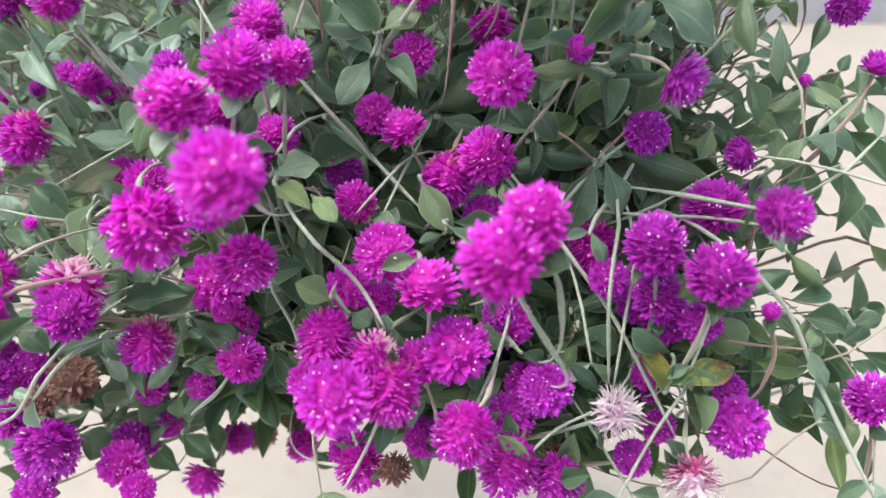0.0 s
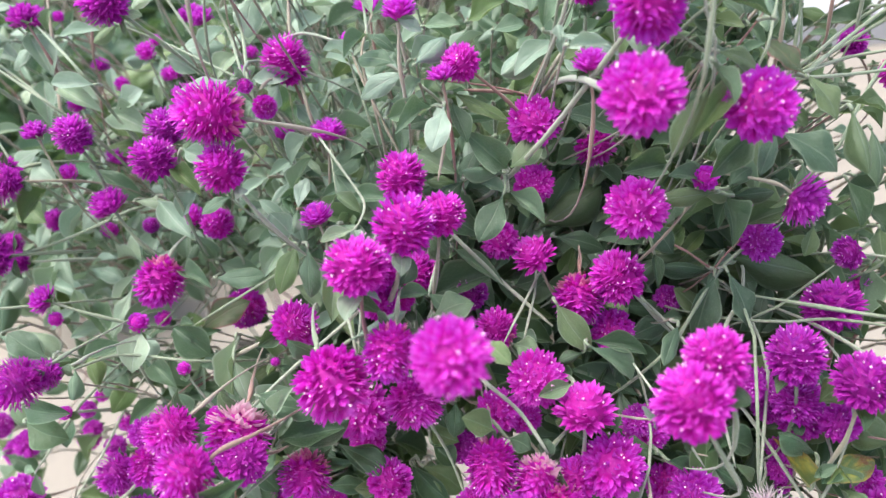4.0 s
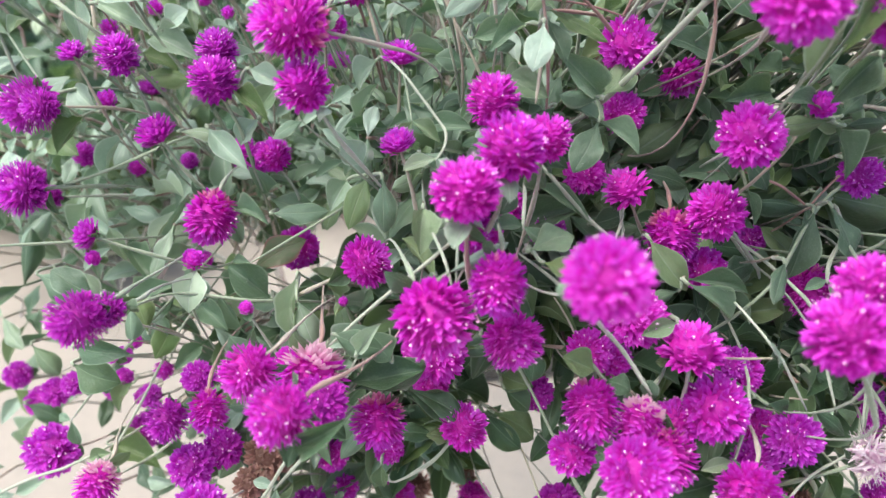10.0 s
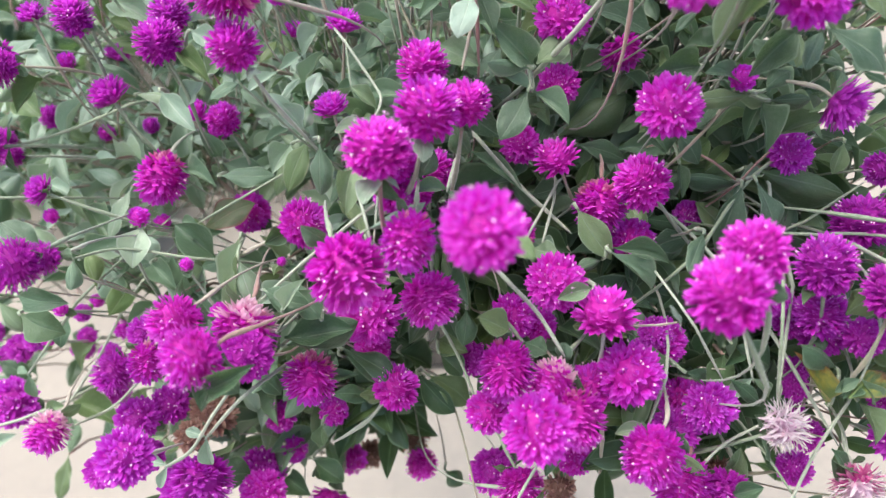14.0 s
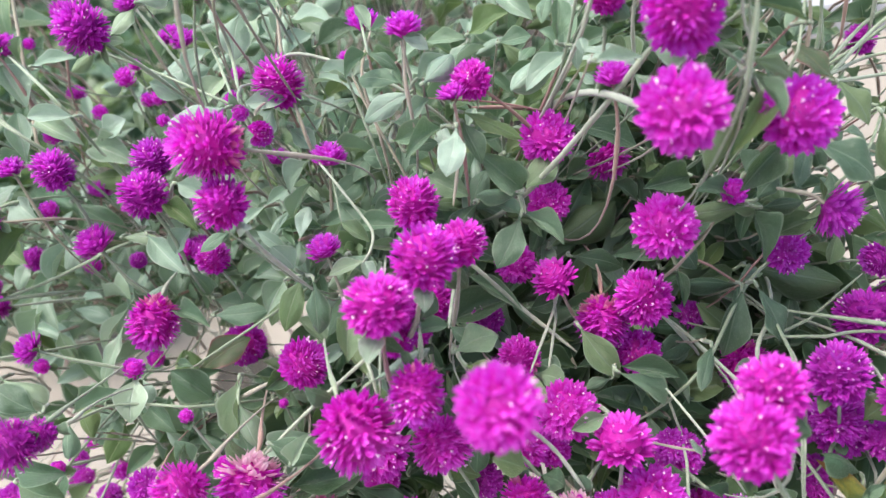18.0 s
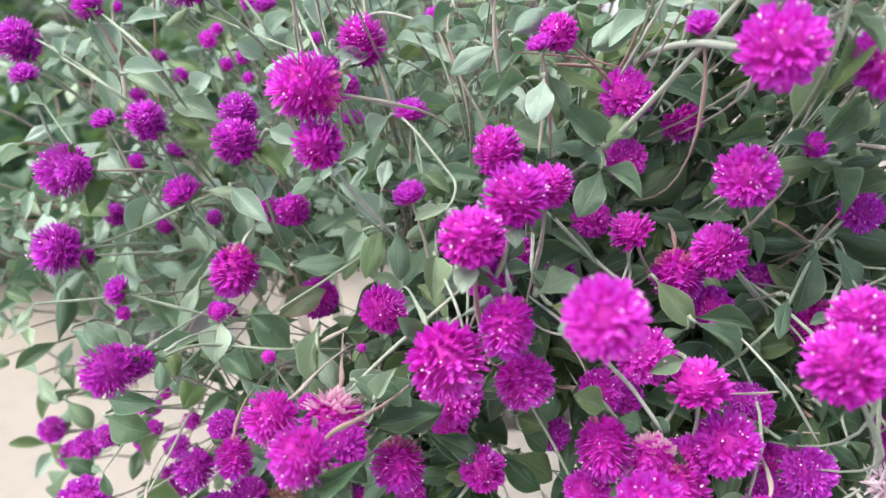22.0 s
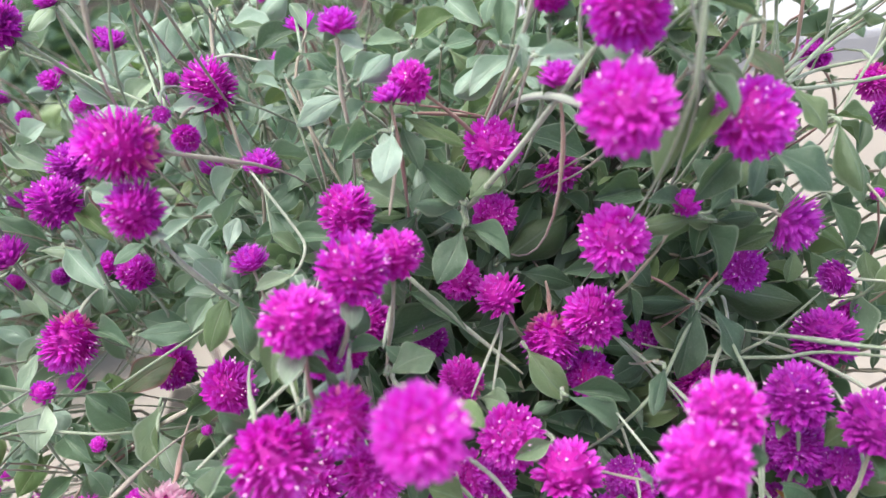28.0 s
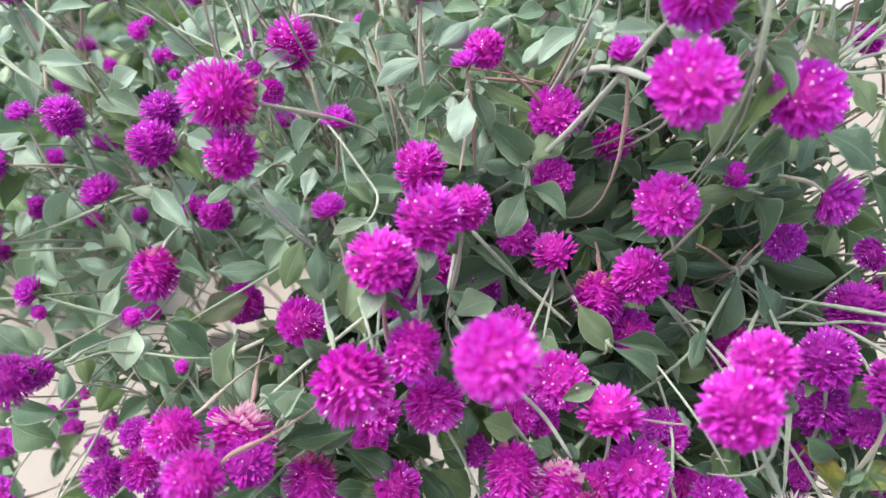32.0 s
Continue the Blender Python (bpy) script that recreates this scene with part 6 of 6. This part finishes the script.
def foliage(count, seed, near, far, size, **where):
    """The countless leaves and twigs deeper in the clump, joined."""
    r = random.Random(seed)
    tones = list(LEAF)
    verts, faces, uvs, slots = [], [], [], []
    blades = []
    for me in LEAVES:
        layer = me.uv_layers[0].data
        blades.append(([v.co.copy() for v in me.vertices], [tuple(f.vertices) for f in me.polygons], [tuple(layer[i].uv) for f in me.polygons for i in f.loop_indices]))
    for k in range(count):
        node, leaves = spray(r, near, far, size, **where)
        for bx, by, bz, tx, ty, tz, w, tone in leaves:
            co, fs, uv = r.choice(blades)
            base, y = Vector((bx, by, bz)), Vector((tx - bx, ty - by, tz - bz))
            long = y.length
            y /= long
            x = y.cross(Vector((r.uniform(-0.5, 0.5), r.uniform(-1.0, 0.0), 0.8))).normalized()
            m = Matrix((x, y, x.cross(y))).transposed()
            a = len(verts)
            verts.extend(base + m @ Vector((c.x * w, c.y * long, c.z * (w + long) * 0.5)) for c in co)
            faces.extend(tuple(a + i for i in f) for f in fs)
            uvs.extend(uv)
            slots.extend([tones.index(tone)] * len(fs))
        # the twig behind the node
        line = bezier(node, node + Vector((0, 0.03, -0.01)), node + Vector((0.02, 0.06, -0.04)), node + Vector((r.uniform(-0.03, 0.03), 0.09, -0.09)), 4)
        t = tube("twig", line, 0.0009, 0.0012, STEM["g"], Vector((0, 0, 0)), 5)
        a = len(verts)
        verts.extend(v.co.copy() for v in t.vertices)
        for f in t.polygons:
            faces.append(tuple(a + i for i in f.vertices))
            uvs.extend([(0.3, 0.5)] * len(f.vertices))
            slots.append(len(tones) + k % 4)
        bpy.data.meshes.remove(t)
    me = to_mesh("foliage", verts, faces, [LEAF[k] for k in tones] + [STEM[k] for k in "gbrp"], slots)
    me.uv_layers.new(name="blade").data.foreach_set("uv", [c for q in uvs for c in q])
    tagged(new("foliage", me), "dense downy green leaves and twigs deep in the clump", "foliage", kind="stuff")


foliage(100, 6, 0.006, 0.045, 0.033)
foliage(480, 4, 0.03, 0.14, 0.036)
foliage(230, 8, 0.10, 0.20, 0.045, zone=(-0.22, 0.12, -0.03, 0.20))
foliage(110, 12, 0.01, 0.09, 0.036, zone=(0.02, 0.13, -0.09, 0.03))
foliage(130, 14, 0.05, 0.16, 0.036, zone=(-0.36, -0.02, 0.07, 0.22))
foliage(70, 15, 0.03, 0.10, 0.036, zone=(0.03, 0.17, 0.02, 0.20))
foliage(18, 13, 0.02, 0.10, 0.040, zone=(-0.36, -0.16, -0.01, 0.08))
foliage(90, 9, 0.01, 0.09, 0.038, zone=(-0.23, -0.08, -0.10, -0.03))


# ---- shrubs and litter behind ----
def shrub(x, y, height, spread, count, seed, tones, size=0.09):
    r = random.Random(seed)
    base = Vector((x, y, 0.0))
    thing = tagged(new("shrub"), "low dark green shrub in the bed behind", "shrub", "shrubs behind")
    thing.location = base
    for k in range(count):
        a = r.uniform(0, math.tau)
        top = base + Vector((math.cos(a) * spread * r.uniform(0.2, 1), math.sin(a) * spread * r.uniform(0.2, 0.8), height * r.uniform(0.4, 1.0)))
        line = bezier(base, base + Vector((0, 0, height * 0.4)), top - Vector((0, 0, height * 0.15)), top, 8)
        part("stem", tube("stem", line, 0.004, 0.0015, STEM["b"], base, 6), thing)
        for i in range(2, 9):
            p = line[i]
            for s in (0, 1):
                q = a + s * math.pi + r.uniform(-0.9, 0.9) + i * 1.3
                ln = size * r.uniform(0.65, 1.35)
                tip = p + Vector((math.cos(q), math.sin(q), r.uniform(-0.5, 0.4))).normalized() * ln
                blade(thing, p, tip, ln * r.uniform(0.35, 0.5), r.choice(tones), base, Vector((0, -0.4, 1)))


for x, y, h, s, c, tones in ((-1.35, 2.15, 0.46, 0.36, 10, "dd"), (-0.7, 2.3, 0.5, 0.34, 11, "dy"), (-2.1, 2.4, 0.6, 0.4, 10, "dd"), (-0.2, 2.8, 0.34, 0.3, 8, "dg"),
                             (-1.1, 3.1, 0.6, 0.45, 10, "dg"), (0.36, 2.6, 0.24, 0.24, 7, "gd"), (-1.8, 3.3, 0.7, 0.45, 9, "dd")):
    shrub(x, y, h, s, c + 1, int(100 * abs(x) + 10 * y), tones, 0.115)

for x, y, h, s, c, tones in ((-0.85, 1.62, 0.44, 0.30, 9, "dm"), (-0.48, 1.85, 0.42, 0.26, 9, "dd"), (-1.2, 1.85, 0.5, 0.32, 9, "dm"), (-0.1, 2.0, 0.3, 0.26, 7, "dm")):
    shrub(x, y, h, s, c, int(100 * abs(x) + 10 * y), tones, 0.14)

for x, y, h, s in ((-3.1, 4.6, 1.1, 0.7), (-2.1, 4.3, 1.0, 0.6), (-1.3, 4.7, 1.15, 0.65), (-0.5, 4.2, 0.85, 0.55), (0.25, 4.6, 0.8, 0.5), (-2.6, 5.5, 1.3, 0.7), (-0.9, 5.5, 1.3, 0.7)):
    shrub(x, y, h, s, 6, int(100 * abs(x) + 10 * y), "dd", 0.20)

def undergrowth(count, seed, zone, size):
    """A low mat of broad dark leaves on thin stalks over the bed, joined."""
    r = random.Random(seed)
    verts, faces, uvs, slots = [], [], [], []
    shapes = []
    for me in LEAVES[:6]:
        layer = me.uv_layers[0].data
        shapes.append(([v.co.copy() for v in me.vertices], [tuple(f.vertices) for f in me.polygons], [tuple(layer[i].uv) for f in me.polygons for i in f.loop_indices]))
    for k in range(count):
        while True:
            foot = Vector((r.uniform(*zone[:2]), r.uniform(*zone[2:]), 0.03))
            out = math.hypot((foot.x - (zone[0] + zone[1]) / 2) / (zone[1] - zone[0]), (foot.y - (zone[2] + zone[3]) / 2) / (zone[3] - zone[2])) * 2
            if out < 0.86 + 0.45 * noise.noise(foot * 2.5):
                break
        base = foot + Vector((r.uniform(-0.05, 0.05), r.uniform(-0.05, 0.05), r.uniform(0.05, 0.34)))
        q = r.uniform(0, math.tau)
        y = Vector((math.cos(q), math.sin(q), r.uniform(-0.45, 0.35))).normalized()
        x = y.cross(Vector((r.uniform(-0.4, 0.4), r.uniform(-0.5, 0.2), 1))).normalized()
        m = Matrix((x, y, x.cross(y))).transposed()
        long = size * r.uniform(0.6, 1.3)
        wide = long * r.uniform(0.4, 0.55)
        co, fs, uv = r.choice(shapes)
        a = len(verts)
        verts.extend(base + m @ Vector((c.x * wide, c.y * long, c.z * (wide + long) * 0.5)) for c in co)
        faces.extend(tuple(a + i for i in f) for f in fs)
        uvs.extend(uv)
        slots.extend([1 if r.random() < 0.2 else 0] * len(fs))
        a = len(verts)
        for p, w in ((foot, 0.003), (base, 0.002)):
            verts.extend((p + Vector((w, 0, 0)), p + Vector((-w, w, 0)), p + Vector((-w, -w, 0))))
        faces.extend(((a, a + 1, a + 4, a + 3), (a + 1, a + 2, a + 5, a + 4), (a + 2, a, a + 3, a + 5)))
        uvs.extend([(0.3, 0.5)] * 12)
        slots.extend([0] * 3)
    me = to_mesh("undergrowth", verts, faces, [LEAF["d"], LEAF["m"]], slots)
    me.uv_layers.new(name="blade").data.foreach_set("uv", [c for q in uvs for c in q])
    tagged(new("undergrowth", me), "low mat of broad dark green leaves added to darken the shaded soil bed", "undergrowth", kind="stuff")


# mat added to darken the bed, which is in shade under the shrubs
undergrowth(1300, 21, (-2.6, 0.35, 1.75, 4.0), 0.13)

r = random.Random(77)
dry_leaf = leaf_mesh(41, 0.6, 0.25, 0.2, 0.6, 0.9)
dry_leaf.materials[0] = LITTER
for k in range(140):
    x, y = r.uniform(-2.4, 0.64), r.uniform(1.9, 3.6)
    s = r.uniform(0.04, 0.09)
    ob = tagged(new("fallen_leaf", dry_leaf), "curled brown fallen leaf lying on the soil", "leaf", "fallen leaves")
    ob.matrix_world = Matrix.Translation((x, y, 0.045)) @ Euler((r.uniform(-0.4, 0.4), r.uniform(-0.4, 0.4), r.uniform(0, 6.3))).to_matrix().to_4x4() @ Matrix.Diagonal((s * 0.5, s, s, 1))


# ---- a tangle of dry grass and twigs along the edge of the bed ----
n = Nodes("dry_grass")
geo = n.tree.nodes.new("ShaderNodeNewGeometry")
col = n.mix(geo.outputs["Random Per Island"], rgb(0.05, 0.05, 0.034), rgb(0.15, 0.14, 0.095))
col = n.mix(n.ramp(n.world_noise(40), 0.5, 0.7), col, rgb(0.05, 0.085, 0.035))
n.plug(col, n.bsdf.inputs["Base Color"])
n.bsdf.inputs["Roughness"].default_value = 0.8
r = random.Random(91)
verts, faces = [], []
for k in range(1500):
    base = Vector((r.uniform(-2.4, 0.2), 1.75 + 1.4 * r.random() ** 1.6, 0.0))
    lean = Vector((r.uniform(-0.16, 0.16), r.uniform(-0.10, 0.10), 0))
    h, w = r.uniform(0.10, 0.38), r.uniform(0.002, 0.006)
    side = Vector((1, r.uniform(-0.5, 0.5), 0)).normalized() * w
    a = len(verts)
    for i in range(5):
        s = i / 4
        c = base + Vector((0, 0, h * (s - 0.35 * s * s))) + lean * s * s
        verts.extend((c - side * (1 - 0.9 * s), c + side * (1 - 0.9 * s) + Vector((0, 0.001, 0))))
    faces.extend((a + 2 * i, a + 2 * i + 1, a + 2 * i + 3, a + 2 * i + 2) for i in range(4))
tagged(new("dry_grass", to_mesh("dry_grass", verts, faces, n.mat)), "tangle of dry brownish grass and twigs", "grass", kind="stuff")
